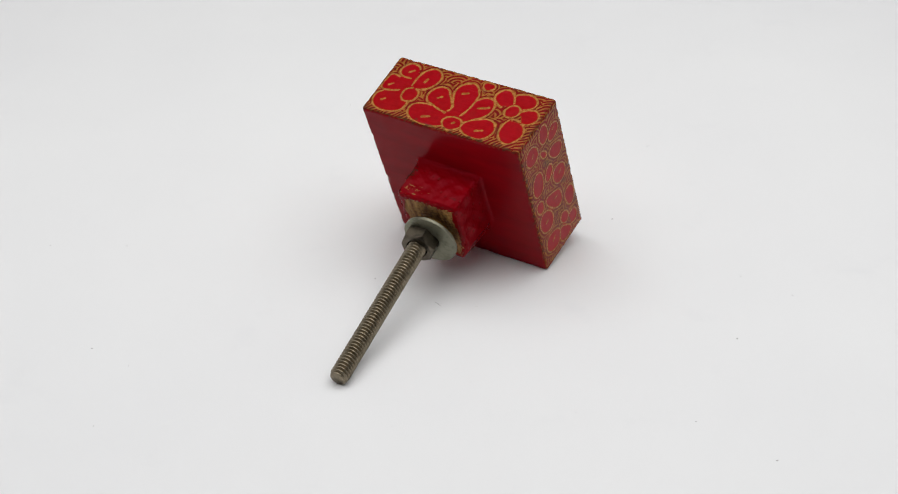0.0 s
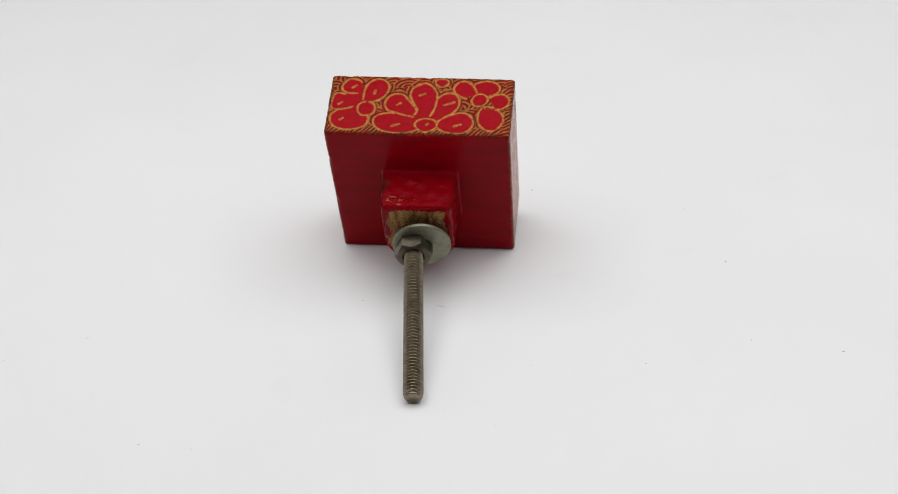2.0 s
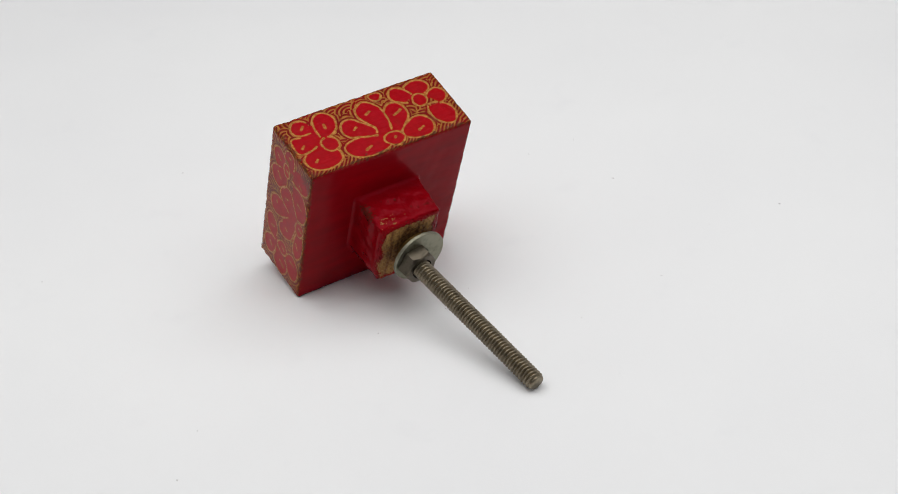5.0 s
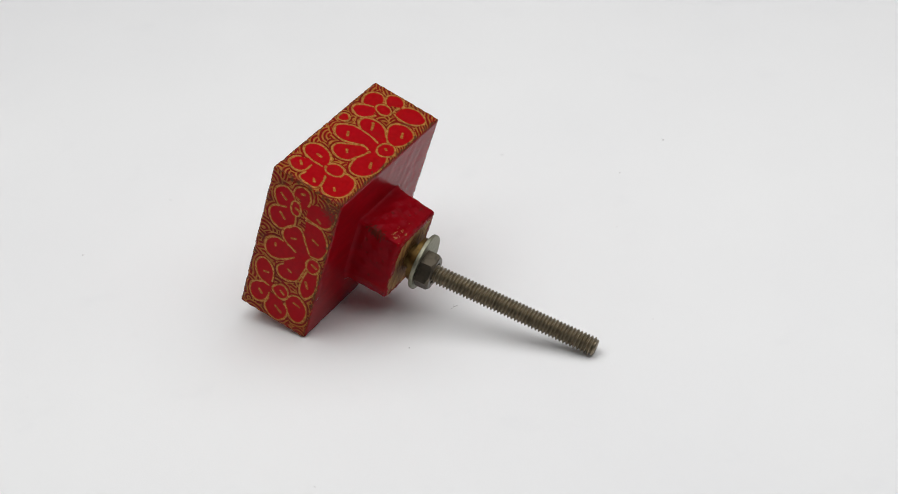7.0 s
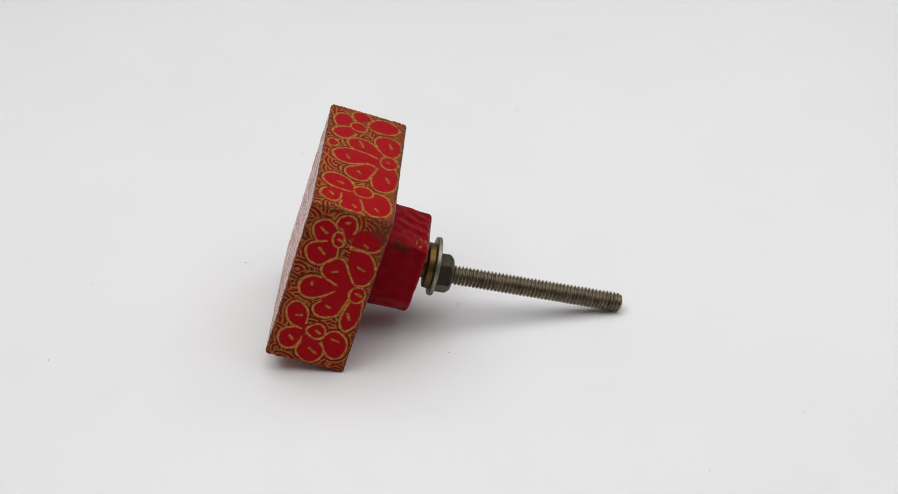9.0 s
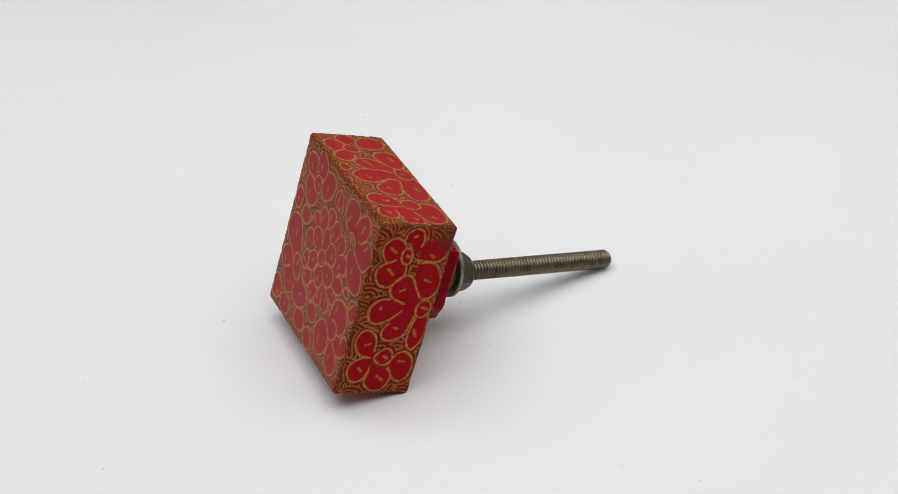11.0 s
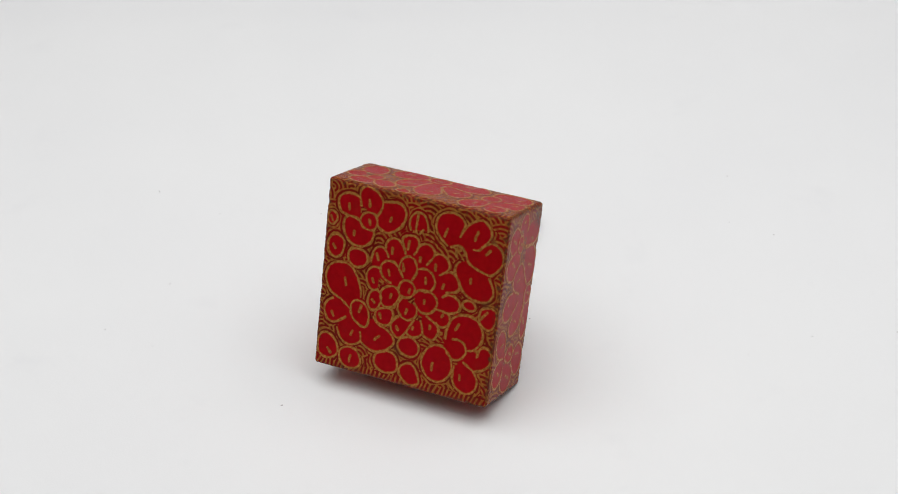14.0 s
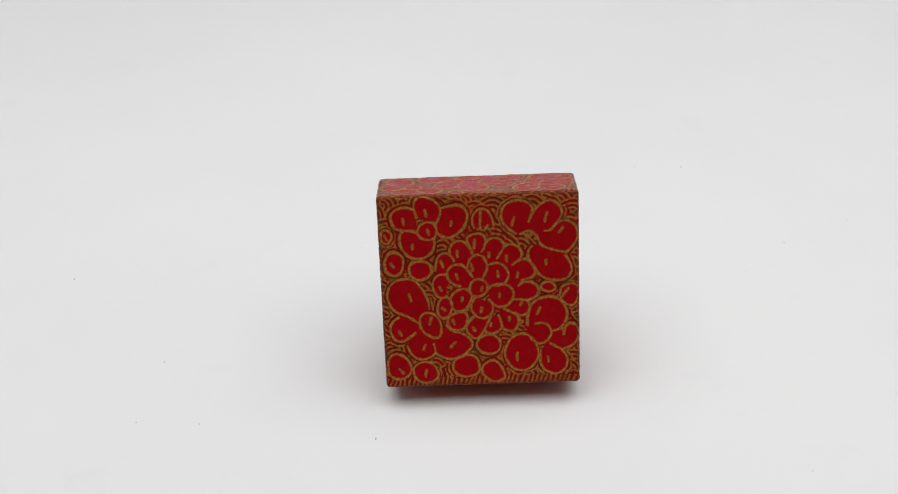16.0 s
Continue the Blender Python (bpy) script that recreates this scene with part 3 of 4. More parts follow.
def left_drawing():
    draw = Drawing()
    draw.arc(11.9, 31.7, 13.5, 31.0, 14.4, 32.0, 15.2, 33.4, 15.2, 35.0, 14.2, 36.2, 12.6, 36.8, 11.1, 36.0, 10.1, 34.5)
    draw.fill(11.9, 31.7, 10.1, 34.5, 10.7, 31.8)
    draw.arc(11.0, 36.0, 10.8, 37.7, 9.5, 38.8, 8.1, 38.9, 7.1, 38.0, 6.7, 36.2, 7.0, 35.0)
    draw.fill(10.1, 34.5, 7.0, 35.0, 8.3, 32.8)
    draw.ring(10.8, 33.7, 10.1, 34.5, 9.0, 34.3, 8.3, 32.8, 8.5, 31.1, 9.7, 30.8, 10.7, 31.8)
    draw.arc(13.5, 31.0, 15.2, 29.9, 15.4, 28.2, 14.5, 26.4, 13.0, 25.5, 11.6, 25.6, 10.0, 27.2, 8.8, 28.4, 9.1, 30.6)
    draw.fill(13.5, 31.0, 10.7, 31.8, 9.1, 30.6)
    draw.arc(6.9, 31.8, 5.4, 31.6, 3.9, 31.6, 2.3, 31.7, 0.9, 33.0, 0.3, 35.1, 0.5, 36.9)
    draw.fill(7.0, 35.0, 5.5, 36.4, 3.3, 36.7, 0.5, 36.9, 4.0, 32.2, 6.9, 31.8)
    draw.arc(7.2, 21.8, 9.3, 22.6, 10.8, 23.6, 11.3, 25.1, 10.4, 26.9, 8.7, 28.4, 7.1, 28.2, 6.2, 26.8, 5.1, 24.8, 3.9, 23.1)
    draw.arc(6.7, 31.2, 3.9, 31.5, 2.5, 31.1, 1.2, 29.4, 0.4, 27.5, 0.5, 25.0, 1.5, 23.2, 3.6, 22.9)
    draw.fill(6.7, 31.2, 6.2, 26.8, 3.6, 22.9)
    draw.arc(10.6, 22.7, 12.5, 22.7, 14.1, 21.2, 14.5, 19.6, 14.0, 17.9, 12.7, 17.0, 10.8, 17.2, 9.0, 18.3, 7.1, 20.1)
    draw.fill(10.6, 22.7, 7.1, 20.1, 4.1, 19.9, 3.9, 23.1, 7.2, 21.8)
    draw.arc(9.2, 16.9, 10.4, 15.6, 10.2, 14.1, 9.1, 13.0, 7.3, 13.1, 5.5, 14.0, 4.6, 15.6, 4.4, 17.3, 3.9, 19.2)
    draw.fill(9.2, 16.9, 7.1, 20.1, 4.1, 19.9)
    draw.ring(4.1, 19.9, 3.9, 21.6, 2.9, 22.7, 1.5, 22.4, 0.8, 21.2, 1.1, 19.4, 2.2, 18.5, 3.4, 18.7)
    draw.arc(3.5, 18.5, 4.2, 15.3, 4.1, 12.6, 3.1, 10.9, 1.9, 11.2, 0.8, 13.0, 0.3, 15.4, 0.6, 17.7, 0.9, 19.2)
    draw.arc(11.2, 8.9, 13.2, 9.3, 14.5, 10.3, 15.3, 12.0, 15.4, 13.8, 14.4, 15.3, 13.0, 15.5, 11.6, 14.6, 10.7, 12.8, 10.6, 10.5)
    draw.arc(12.8, 9.0, 14.5, 8.1, 15.3, 7.0, 15.5, 5.3, 14.5, 3.6, 13.1, 3.0, 11.7, 3.8, 10.8, 5.2, 10.7, 7.0)
    draw.fill(12.8, 9.0, 11.2, 8.9, 10.2, 9.3, 10.7, 7.0)
    draw.ring(10.2, 9.3, 9.2, 10.6, 7.8, 11.2, 6.5, 10.3, 6.2, 8.4, 7.2, 7.2, 8.8, 7.3, 10.0, 8.4)
    draw.arc(10.6, 5.5, 11.2, 3.5, 10.6, 2.1, 9.0, 1.0, 7.2, 0.9, 5.8, 2.2, 5.3, 3.8, 5.7, 5.6, 6.6, 6.2)
    draw.fill(10.6, 5.5, 10.7, 7.0, 8.8, 7.3, 6.6, 6.2)
    draw.arc(6.4, 6.6, 5.0, 4.0, 3.3, 3.1, 1.7, 3.8, 1.0, 5.7, 1.2, 8.1, 2.4, 9.6, 3.9, 10.5, 5.3, 9.9, 6.1, 8.8)
    draw.dab(13.6, 34.4, 12.3, 33.5)
    draw.dab(9.1, 37.0, 8.5, 37.3)
    draw.dab(9.6, 32.7, 8.8, 32.5)
    draw.dab(12.8, 29.5, 11.5, 28.5)
    draw.dab(4.3, 33.1, 3.5, 32.6)
    draw.dab(8.8, 24.7, 7.9, 25.1)
    draw.dab(4.1, 27.4, 2.7, 26.9)
    draw.dab(12.1, 20.9, 12.0, 20.3)
    draw.dab(7.8, 16.1, 7.0, 15.8)
    draw.dab(2.8, 20.9, 1.6, 20.6)
    draw.dab(3.1, 15.4, 2.4, 14.1)
    draw.dab(13.1, 12.0, 12.1, 12.2)
    draw.dab(13.1, 6.4, 12.4, 5.7)
    draw.dab(8.2, 9.3, 7.3, 8.8)
    draw.dab(8.4, 4.4, 6.9, 3.5)
    draw.dab(4.5, 8.1, 3.0, 7.9)
    return draw


def right_drawing():
    draw = Drawing()
    draw.ring(11.5, 34.4, 13.2, 35.7, 15.4, 34.4, 15.2, 32.4, 13.3, 31.4, 10.9, 32.0)
    draw.ring(7.9, 36.9, 9.7, 38.4, 11.2, 37.4, 11.5, 34.7, 10.0, 33.2, 8.2, 33.8)
    draw.ring(10.2, 29.8, 12.7, 30.1, 15.1, 28.7, 15.2, 26.6, 13.8, 25.5, 11.7, 26.2, 10.2, 28.2)
    draw.ring(1.8, 35.4, 3.6, 36.9, 5.8, 36.0, 6.8, 33.6, 5.5, 31.8, 3.2, 31.8, 1.8, 33.2)
    draw.ring(7.7, 32.6, 9.6, 30.3, 8.5, 29.4, 7.0, 31.1)
    draw.ring(9.8, 22.9, 11.9, 23.7, 14.4, 22.4, 14.7, 19.7, 12.9, 18.3, 10.6, 18.8, 9.5, 21.0)
    draw.ring(7.6, 25.7, 9.3, 26.9, 10.5, 25.2, 9.4, 23.3, 7.6, 22.5, 6.7, 23.8)
    draw.ring(3.3, 28.5, 5.7, 28.0, 6.3, 25.7, 5.5, 22.4, 2.5, 22.2, 1.6, 25.0)
    draw.ring(5.4, 19.2, 8.8, 18.2, 11.1, 16.8, 11.4, 13.7, 9.7, 12.4, 7.1, 14.3, 5.3, 17.2)
    draw.ring(1.6, 20.3, 3.1, 20.8, 4.4, 19.3, 4.0, 17.2, 2.6, 16.9, 1.5, 18.4)
    draw.ring(1.7, 15.7, 4.3, 16.4, 6.5, 14.2, 6.7, 11.5, 5.1, 9.8, 2.6, 10.4, 1.3, 12.8)
    draw.ring(12.0, 12.9, 13.3, 14.5, 15.8, 13.7, 16.0, 10.9, 14.9, 8.9, 12.8, 9.2)
    draw.ring(8.8, 8.7, 10.2, 9.8, 12.0, 8.5, 12.2, 6.5, 10.6, 5.8, 9.1, 7.1)
    draw.arc(12.3, 6.8, 14.8, 6.9, 15.4, 4.4, 14.4, 2.9, 12.3, 3.5)
    draw.ring(8.0, 6.4, 10.4, 5.2, 12.4, 2.9, 11.2, 1.7, 8.9, 1.4, 7.2, 2.8)
    draw.ring(2.2, 7.7, 4.4, 8.5, 7.5, 7.4, 7.9, 5.0, 6.1, 2.9, 3.5, 3.3, 1.8, 4.8)
    draw.dab(13.1, 34.0, 13.9, 34.1)
    draw.dab(4.1, 33.8, 4.8, 34.4)
    draw.dab(12.1, 21.0, 13.1, 21.5)
    draw.dab(8.7, 16.0, 9.5, 16.0)
    draw.dab(3.6, 12.8, 4.5, 13.1)
    draw.dab(4.6, 5.7, 5.6, 6.4)
    return draw


def bare(u, v, edges, seed):
    """A plain lacquered face, rubbed along its rim."""
    side = np.minimum(np.minimum(u - edges[0][0], edges[0][1] - u), np.minimum(v - edges[1][0], edges[1][1] - v))
    rim = step_up(0.35 + 0.35 * ripple(u, v, 1.6, seed) - side, 0, 0.4)
    return {"gold": 0.12 * rim, "petal": np.ones(u.shape), "hatch": 0 * u, "worn": rim * np.clip(0.3 + 0.5 * ripple(u, v, 2, seed + 1), 0, 0.8), "relief": 0.03 * ripple(u, v, 5, seed + 2)}


def rubbed_end(u, v, edges, seed):
    """The end of the neck: lacquer round the rim, bare ochre wood within a ragged line."""
    side = np.minimum(np.minimum(u - edges[0][0], edges[0][1] - u), np.minimum(v - edges[1][0], edges[1][1] - v))
    bare_wood = step_up(side - 1.2 + 0.35 * ripple(u, v, 1.0, seed) + 0.5 * ripple(u, v, 5, seed + 1), 0, 0.25)
    grime = step_up(5.6 - np.hypot(u - 0.8, v - 18.5) + 0.6 * ripple(u, v, 2, seed + 3), 0, 3.0)
    return {"gold": bare_wood, "petal": 1 - bare_wood, "hatch": 0 * u, "worn": np.clip(0.55 * grime + 0.3 * ripple(u, v, 1.2, seed + 2), 0, 0.75), "relief": -0.10 * bare_wood + 0.05 * ripple(u, v, 0.9, seed + 5)}


def scuffed(u, v, edges, seed, glints=0.0, dirty=99.0):
    """A face of the neck: lacquer with a few dents, and rubbed spots near the end whose sparkle is painted in gold."""
    # highlights on the rubbed corner, put into the colour as gold spots
    spots = glints * step_up(0.7 * ripple(u, v, 0.55, seed) + 0.7 * ripple(u, v, 1.7, seed + 8) - 0.55 - 0.8 * np.hypot((u + 8.6) / 2.0, (v + 4.8) / 3.5), 0, 0.3)
    dirt = step_up(1.5 + 0.7 * ripple(u, v, 1.2, seed + 6) - np.hypot((u + 4.2) / 1.3, v - dirty), 0, 0.9)
    fade = np.clip((-u - 0.5) / 2.5, 0, 1)
    dents = fade * step_up(ripple(u, v, 2.0, seed + 3) - 1.15, 0, 0.35)
    return {"gold": 0.8 * spots, "petal": 1 - spots, "hatch": 0 * u, "worn": np.maximum(0.45 * dents, 0.8 * dirt), "relief": 0.12 * fade * ripple(u, v, 4.0, seed + 1) + 0.016 * ripple(u, v, 1.1, seed + 4) - 0.09 * dents}


def rounded_block(name, x, y, z, radius, taper, faces):
    """A block with rounded edges, in mm, as a fine grid on each face that carries its painting.
    faces: for each face, the axis of its normal, the side, the grid's step and what paints it."""
    bounds = (x, y, z)
    coords, quads, layers, base = [], [], {k: [] for k in ("gold", "petal", "hatch", "worn")}, 0
    for axis, side, step, paint in faces:
        ua, va = [a for a in range(3) if a != axis]
        us = np.linspace(*bounds[ua], max(2, int((bounds[ua][1] - bounds[ua][0]) / step) + 1))
        vs = np.linspace(*bounds[va], max(2, int((bounds[va][1] - bounds[va][0]) / step) + 1))
        u, v = np.meshgrid(us, vs, indexing="ij")
        made = paint(u, v, (bounds[ua], bounds[va]))
        q = np.zeros(u.shape + (3,))
        q[..., ua], q[..., va], q[..., axis] = u, v, bounds[axis][side]
        core = np.stack([np.clip(q[..., k], bounds[k][0] + radius, bounds[k][1] - radius) for k in range(3)], -1)
        out = q - core
        out = out / np.linalg.norm(out, axis=-1, keepdims=True)
        margin = np.sort(np.stack([np.minimum(q[..., k] - bounds[k][0], bounds[k][1] - q[..., k]) for k in range(3)], -1), -1)[..., 1]
        chipped = np.maximum(0, lumps(q, 3.4, 71) - 0.1) + 0.7 * np.maximum(0, lumps(q, 1.3, 72) - 0.3)
        chipped = chipped * np.clip(1 - margin / 1.3, 0, 1)
        p = core + out * (radius + (made["relief"] - 0.16 * chipped)[..., None])
        p = taper(p)
        nu, nv = u.shape
        index = base + np.arange(nu * nv).reshape(nu, nv)
        quad = np.stack([index[:-1, :-1], index[1:, :-1], index[1:, 1:], index[:-1, 1:]], -1).reshape(-1, 4)
        flip = (side == 0) != (axis == 1)
        quads.append(quad[:, ::-1] if flip else quad)
        coords.append(p.reshape(-1, 3) / 1000)
        for key, values in layers.items():
            values.append(made[key].ravel())
        base += nu * nv
    coords, quads = np.concatenate(coords), np.concatenate(quads)
    mesh = bpy.data.meshes.new(name)
    mesh.vertices.add(len(coords))
    mesh.vertices.foreach_set("co", coords.ravel())
    mesh.loops.add(quads.size)
    mesh.loops.foreach_set("vertex_index", quads.ravel().astype(np.int32))
    mesh.polygons.add(len(quads))
    mesh.polygons.foreach_set("loop_start", np.arange(0, quads.size, 4, dtype=np.int32))
    mesh.polygons.foreach_set("use_smooth", np.ones(len(quads), dtype=bool))
    for key, values in layers.items():
        mesh.attributes.new(key, "FLOAT", "POINT").data.foreach_set("value", np.concatenate(values).astype(np.float32))
    mesh.update(calc_edges=True)
    mesh.validate()
    return mesh


# ---- the setting ----
def setting():
    # table top out of view; its grey keeps bounced light off the knob's sides
    tagged(part("table_top", box("table_top", -0.75, 0.75, -0.6, 0.75, -0.05, -0.022), TABLE), "smooth grey table top, unseen, kept dark to cut bounced light", "table", kind="structure")
    tagged(part("floor", box("floor", -3, 3, -3, 3, -0.85, -0.80), DARK), "plain grey studio floor", "floor", kind="structure")
    # white sides and roof out of view, added to bounce the softbox's light
    for name, dims in (("bounce_wall_north", (-0.8, 0.8, 0.78, 0.80, -0.8, 0.82)), ("bounce_wall_east", (0.78, 0.80, -0.6, 0.777, -0.8, 0.82)), ("bounce_wall_west", (-0.80, -0.78, -0.6, 0.777, -0.8, 0.82))):
        tagged(part(name, box(name, *dims), BOUNCE), "plain white cloth side of the unseen tent, added to bounce light", "tent wall", kind="structure")
    tagged(part("bounce_roof", box("bounce_roof", -0.8, 0.8, -0.6, 0.8, 0.823, 0.84), BOUNCE), "plain white cloth roof of the unseen tent, added to bounce light", "tent roof", kind="structure")
    for name, dims in (("wall_north", (-3, 3, 3.0, 3.1, -0.85, 1.7)), ("wall_south", (-3, 3, -3.1, -3.0, -0.85, 1.7)), ("wall_east", (3.0, 3.1, -3, 3, -0.85, 1.7)), ("wall_west", (-3.1, -3.0, -3, 3, -0.85, 1.7))):
        tagged(part(name, box(name, *dims), DARK), "plain grey wall of the studio room", "wall", kind="structure")
    tagged(part("ceiling", box("ceiling", -3.1, 3.1, -3.1, 3.1, 1.703, 1.8), DARK), "plain grey ceiling of the studio room", "ceiling", kind="structure")


# ---- the turntable with its sheet, and the dust on it ----
def turntable():
    base = new("turntable")
    tagged(base, "round turntable covered with a plain white sheet", "turntable")
    sheet = part("sheet", lathe("sheet", ((0.0, 0.3005), (0.0004, 0.301), (0.002, 0.301)), 128), SHEET, base, "smooth matte white sheet")
    plate = part("plate", lathe("plate", ((0.0022, 0.295), (0.003, 0.297), (0.021, 0.297), (0.022, 0.295)), 128), TABLE, base, "grey turntable plate")
    for ob in (sheet, plate):
        ob.rotation_euler = (radians(90), 0, 0)
    return base


# ---- the knob ----
def knob_block_mesh():
    x, y, z = (-20.2, 20.2), (0.0, 17.0), (0.0, 39.7)

    def taper(p):
        p = p.copy()
        p[..., 2] -= 0.4 * p[..., 1] / 17.0 * (1 - p[..., 2] / 39.7)
        p[..., 0] *= 0.977 + 0.023 * p[..., 2] / 39.0
        return p

    return rounded_block("block", x, y, z, 0.75, taper, (
        (1, 1, 0.09, lambda u, v, e: painting(u, v, e, front_drawing(), 11, (), (("v0", 0.35),))),
        (2, 1, 0.09, lambda u, v, e: painting(u, v, e, top_drawing(), 12, ((-19.6, 0.6, 0.9),), (("v0", -0.7), ("u1", 0.6)))),
        (0, 0, 0.09, lambda u, v, e: painting(u, v, e, left_drawing(), 13, ((1.6, 37.0, 2.2), (0.4, 34.5, 1.0)))),
        (0, 1, 0.09, lambda u, v, e: painting(u, v, e, right_drawing(), 14, (), (), 0.8)),
        (2, 0, 0.2, lambda u, v, e: painting(u, v, e, top_drawing(), 15)),
    ))


def knob_back_mesh():
    """The plain back of the block, a thin plate that closes it."""
    def taper(p):
        p = p.copy()
        p[..., 2] -= 0.4 * p[..., 1] / 17.0 * (1 - p[..., 2] / 39.7)
        p[..., 0] *= 0.977 + 0.023 * p[..., 2] / 39.0
        return p

    return rounded_block("back", (-20.2, 20.2), (0.0, 17.0), (0.0, 39.7), 0.75, taper, ((1, 0, 0.2, lambda u, v, e: bare(u, v, e, 41)),))


def knob_neck_mesh():
    def taper(p):
        p = p.copy()
        grow = 1 + 0.05 * np.clip((p[..., 1] + 9.7) / 9.7, 0, 1)
        into = np.clip(p[..., 1] + 1.1, 0, 1.03)
        fillet = 0.5 * (1.1 - np.sqrt(1.21 - into ** 2)) + 2.2 * np.clip(p[..., 1] + 0.07, 0, 1.5)
        dx, dz = p[..., 0] + 0.1, p[..., 2] - 18.7
        dx = dx * (1 - 0.2 * np.clip((-dz - 5.0) / 3.5, 0, 1))
        p[..., 0] = -0.1 + dx * grow + fillet * np.clip(dx / 6.5, -1, 1)
        p[..., 2] = 18.7 + dz * grow + fillet * np.clip(dz / 7.0, -1, 1)
        return p

    return rounded_block("neck", (-7.8, 7.6), (-10.2, 2.0), (9.9, 27.2), 0.9, taper, (
        (1, 0, 0.1, lambda u, v, e: rubbed_end(u, v, e, 51)),
        (2, 1, 0.15, lambda u, v, e: scuffed(v, u, (e[1], e[0]), 52, 1.0, -8.0)),
        (2, 0, 0.3, lambda u, v, e: scuffed(v, u, (e[1], e[0]), 53)),
        (0, 0, 0.15, lambda u, v, e: scuffed(u, v, e, 54, 0.0, 27.2)),
        (0, 1, 0.15, lambda u, v, e: scuffed(u, v, e, 55)),
    ))


def threaded_rod_mesh(length, outer, depth, pitch):
    """A rod with a real helical thread, along -y from the origin."""
    around, per = 32, 10
    rings = int(length / pitch * per)
    verts, faces = [], []
    for i in range(rings + 1):
        s = length * i / rings
        end = max(0.0, s - (length - 0.0009)) / 0.0009
        for k in range(around):
            a = 2 * math.pi * k / around
            phase = (s / pitch + k / around) % 1.0
            groove = min(1.0, max(0.0, 1.12 * (1 - abs(2 * phase - 1)) - 0.06))
            r = outer - depth * groove
            r = min(r, outer - 0.00045 * end) - 0.00003 * noise.noise((s * 900, math.cos(a) * 2, math.sin(a) * 2))
            verts.append((r * math.cos(a), -s, r * math.sin(a)))
    for i in range(rings):
        for k in range(around):
            a, b = i * around + k, i * around + (k + 1) % around
            faces.append((a, b, b + around, a + around))
    last = rings * around
    inner = len(verts)
    for k in range(around):
        a = 2 * math.pi * k / around
        verts.append((0.0016 * math.cos(a), -length - 0.00006, 0.0016 * math.sin(a)))
    for k in range(around):
        faces.append((last + k, last + (k + 1) % around, inner + (k + 1) % around, inner + k))
    faces.append(tuple(inner + k for k in range(around)))
    return mesh_of("threaded_rod", verts, faces)


def nut_mesh(flats, thick, hole):
    """A hexagon nut with chamfered corners and an open bore, along -y."""
    bm = bmesh.new()
    n = 72
    rows = []
    for along, kind in ((0, "in"), (0, "out"), (thick - 0.00055, "out"), (thick, "cap"), (thick, "rim"), (thick - 0.0007, "hole")):
        ring = []
        for k in range(n):
            a = 2 * math.pi * k / n
            hexa = flats / 2 / math.cos((a % (math.pi / 3)) - math.pi / 6)
            r = {"in": hole, "out": hexa, "cap": min(hexa, flats / 2 * 1.0) - 0.0001, "rim": hole + 0.0004, "hole": hole}[kind]
            s = along
            if kind == "out" and along > 0:
                s = thick - 0.0002 - max(0, hexa - flats / 2) * 0.9
            ring.append(bm.verts.new((r * math.cos(a), -s, r * math.sin(a))))
        rows.append(ring)
    for i in range(len(rows) - 1):
        for k in range(n):
            bm.faces.new((rows[i][k], rows[i][(k + 1) % n], rows[i + 1][(k + 1) % n], rows[i + 1][k]))
    bmesh.ops.recalc_face_normals(bm, faces=bm.faces)
    mesh = bpy.data.meshes.new("nut")
    bm.to_mesh(mesh)
    bm.free()
    return mesh


def ring_mesh(name, inner, outer, y0, y1, edge=0.00012):
    """A flat ring with broken edges, from -y0 to -y1."""
    return lathe_ring(name, ((y0, inner), (y0, outer - edge), (y0 + edge, outer), (y1 - edge, outer), (y1, outer - edge), (y1, inner + edge), (y1 - edge, inner)))


def lathe_ring(name, profile, turns=64):
    verts, faces = [], []
    for along, radius in profile:
        for k in range(turns):
            a = 2 * math.pi * k / turns
            verts.append((radius * math.cos(a), -along, radius * math.sin(a)))
    m = len(profile)
    for i in range(m):
        for k in range(turns):
            a, b = i * turns + k, i * turns + (k + 1) % turns
            c, d = ((i + 1) % m) * turns + (k + 1) % turns, ((i + 1) % m) * turns + k
            faces.append((a, b, c, d))
    return mesh_of(name, verts, faces, False)


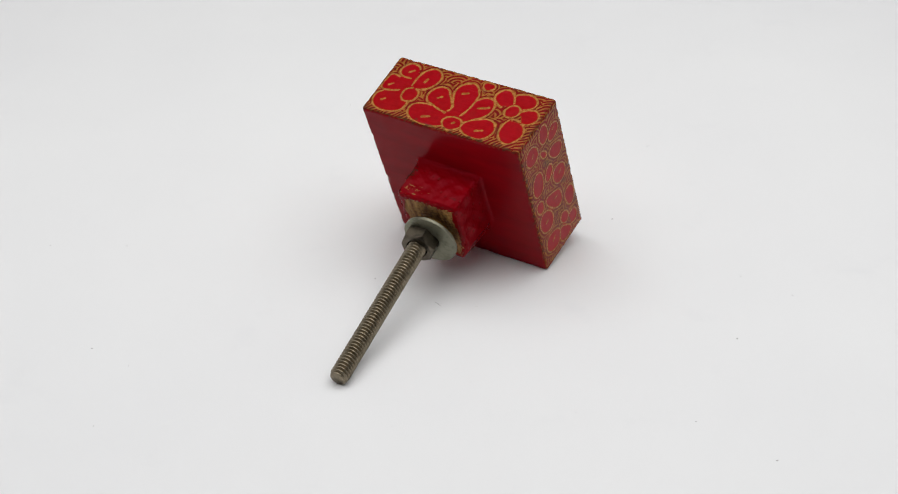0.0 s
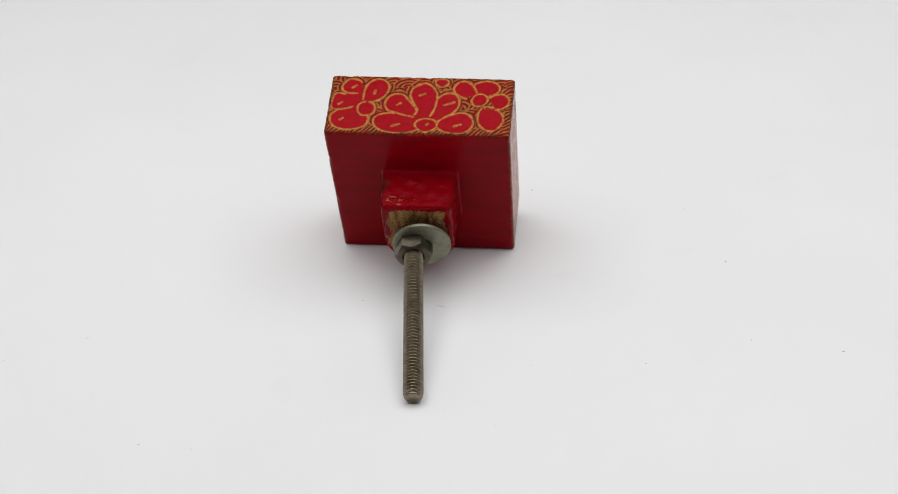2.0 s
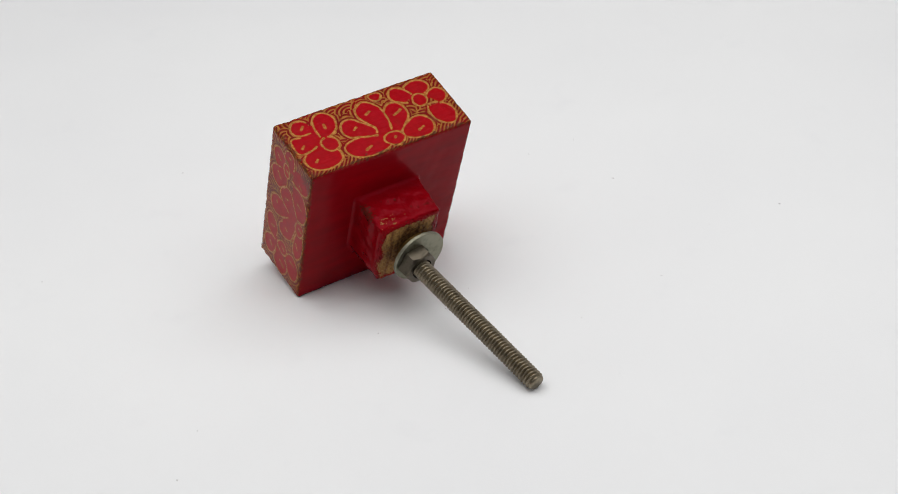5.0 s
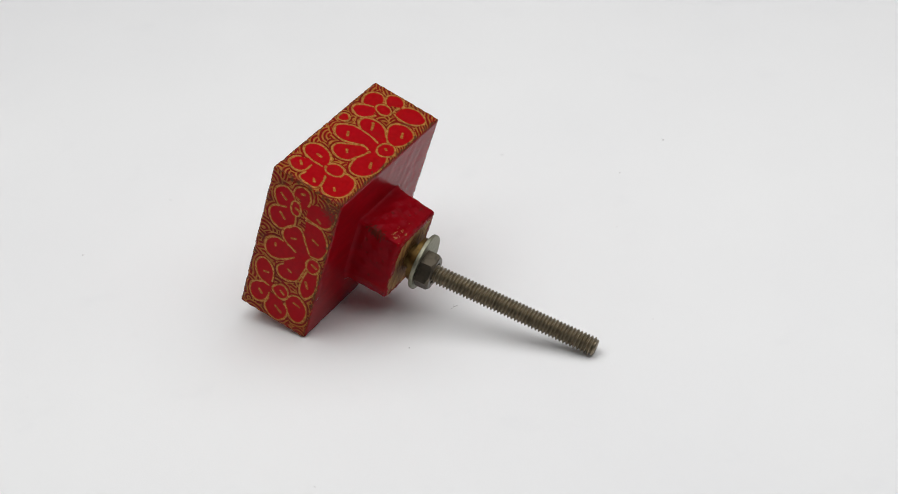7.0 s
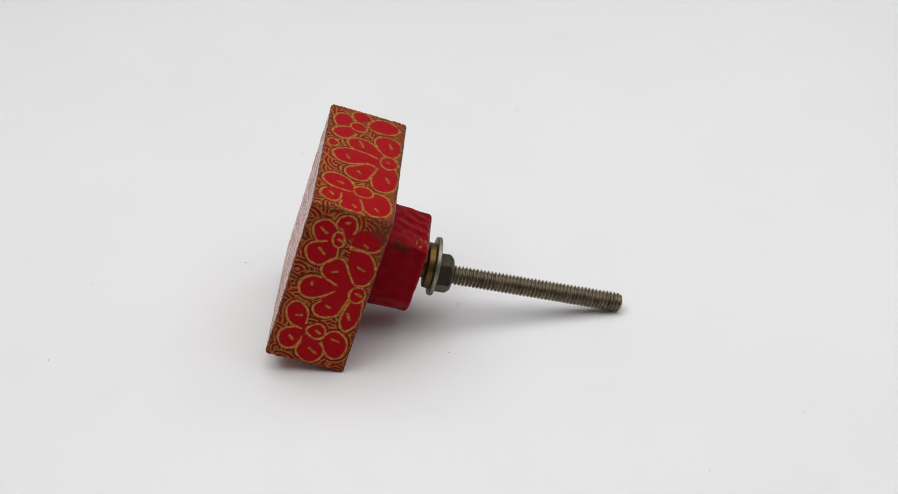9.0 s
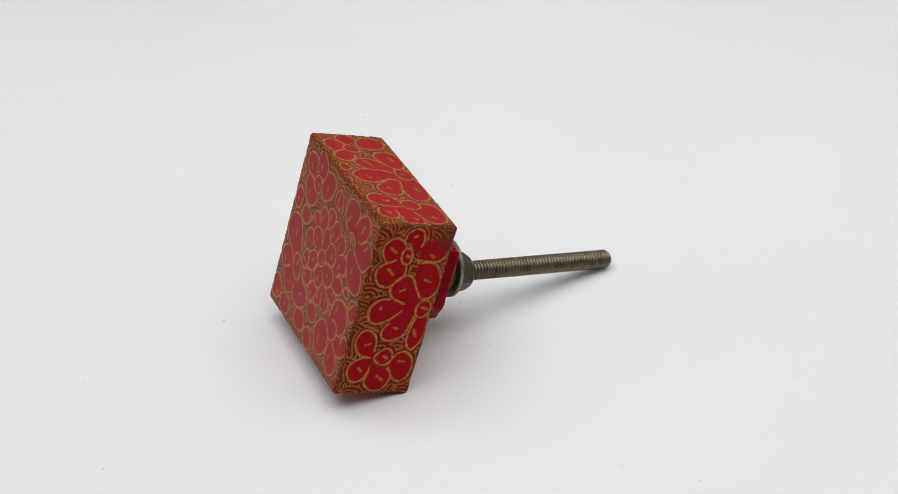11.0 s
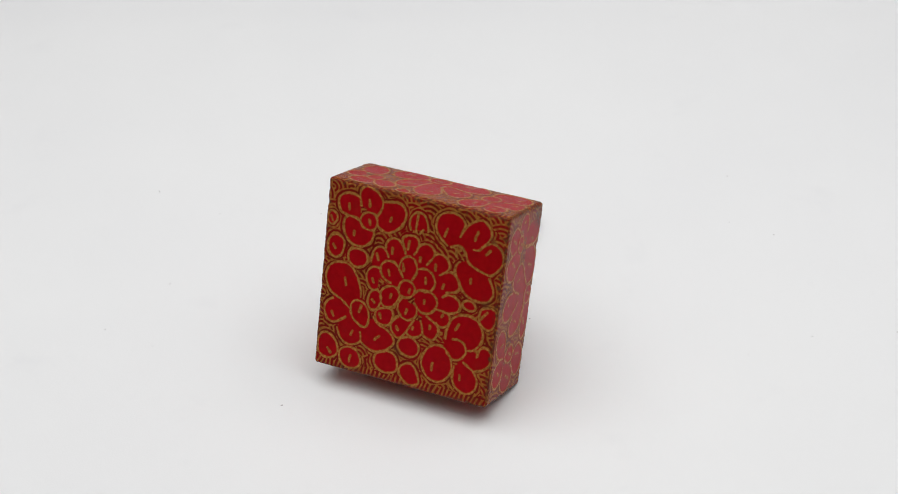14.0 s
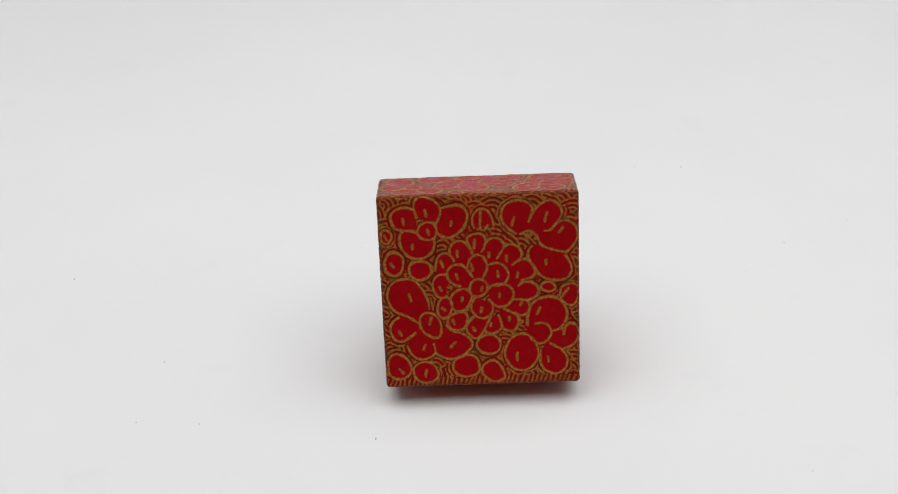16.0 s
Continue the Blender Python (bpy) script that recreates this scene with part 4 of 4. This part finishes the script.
def knob():
    thing = new("knob")
    tagged(thing, "square red lacquered wooden knob with gold flowers, lying on white sheet", "drawer knob")
    body = part("block", knob_block_mesh(), LACQUER, thing, "red block with hand-painted gold flowers")
    part("back", knob_back_mesh(), PLAIN, body, "plain red lacquered back")
    part("neck", knob_neck_mesh(), PLAIN, thing, "square red neck with a rubbed ochre end")
    # the bolt leans a little from the block's own axis, and the rod sits loose in it
    root, tip = Vector((0.00079, -0.0097, 0.01840)), Vector((0.00344, -0.0550, 0.02085))
    axis = (tip - root).normalized()
    turn = axis.to_track_quat("-Y", "Z").to_matrix().to_4x4()

    loose = Vector((-0.0012, -0.0097, 0.01824))
    slant = (Vector((0.0035, -0.0550, 0.02069)) - loose).normalized()

    def on_rod(ob, along, spin=0.0):
        ob.matrix_local = Matrix.Translation(loose + slant * along) @ slant.to_track_quat("-Y", "Z").to_matrix().to_4x4() @ Matrix.Rotation(radians(spin), 4, "Y")
        return ob

    def on_bolt(ob, along, spin=0.0):
        ob.matrix_local = Matrix.Translation(root + axis * along) @ turn @ Matrix.Rotation(radians(spin), 4, "Y")
        return ob

    on_bolt(part("bushing", lathe_ring("bushing", ((0, 0.0016), (0, 0.0033), (0.0004, 0.0029), (0.0019, 0.0029), (0.0022, 0.0049), (0.0034, 0.0050), (0.0035, 0.0016))), BRASS, thing, "dirty brass bushing"), -0.0003)
    on_bolt(part("washer", ring_mesh("washer", 0.0022, 0.0064, 0, 0.0009), ZINC, thing, "dull grey zinc washer"), 0.0033)
    on_rod(part("nut", nut_mesh(0.0073, 0.0032, 0.0021), NICKEL, thing, "dull nickel hexagon nut"), 0.0043, 56)
    on_rod(part("threaded_rod", threaded_rod_mesh(0.0436, 0.00216, 0.00058, 0.00081), THREAD, thing, "tarnished steel threaded rod"), 0.002)
    return thing


def dust(sheet):
    """Specks of dust that lie on the turning sheet."""
    rng = random.Random(5)
    shapes = []
    for k in range(3):
        bm = bmesh.new()
        bmesh.ops.create_icosphere(bm, subdivisions=1, radius=1.0)
        for v in bm.verts:
            v.co = v.co * rng.uniform(0.7, 1.25)
            v.co.z = max(0, v.co.z * 0.4)
        mesh = bpy.data.meshes.new("dust_speck")
        bm.to_mesh(mesh)
        bm.free()
        mesh.materials.append(GRIT)
        shapes.append(mesh)
    spots = ((61.2, -18.3, 0.30), (-77.5, -12.4, 0.25), (6.0, -2.4, 0.25), (-12.5, -43.5, 0.2), (39.1, 30.7, 0.42), (-16.4, 9.9, 0.32), (3.8, -29.7, 0.2), (63.0, -58.9, 0.5))
    more = ((48.8, -45.8, 0.35), (-74.5, 27.5, 0.3), (-92.7, 29.2, 0.22), (25.0, -41.4, 0.25), (-59.5, 31.1, 0.2), (-23.6, 90.3, 0.25), (29.2, 82.8, 0.4), (-68.8, -19.3, 0.2), (-73.6, -39.4, 0.22), (51.0, 63.5, 0.25), (65.4, 5.0, 0.25), (75.6, -3.2, 0.3))
    smudge = ((-2.9, -0.4, 0.28), (-2.4, -1.0, 0.35), (-2.0, -1.6, 0.22), (-3.1, -1.2, 0.15), (-1.7, -0.9, 0.15))
    for x, y, size in spots + more + smudge:
        ob = new("dust_speck", rng.choice(shapes))
        ob.parent = sheet
        ob.location = (x / 1000, y / 1000, 0.0)
        ob.rotation_euler = (0, 0, rng.uniform(0, 6.28))
        ob.scale = (size / 1500 * rng.uniform(0.7, 1.5), size / 1500 * 0.75, size / 1500 * 0.6)


setting()
table = turntable()
dust(table)
the_knob = knob()
REST = pose(0.00618, 0.0213, -0.0001, 0, 0, -34.054) @ pose(0, 0, 0, 18.681, 0.043, 0)


def motions():
    """The turntable turns evenly, and the knob rides on it."""
    rows = [(0.5 * k, pose(0, 0, 0, 0, 0, 13.3323 * 0.5 * k)) for k in range(33)]
    walk(table, rows)
    walk(the_knob, [(t, m @ REST) for t, m in rows])


motions()
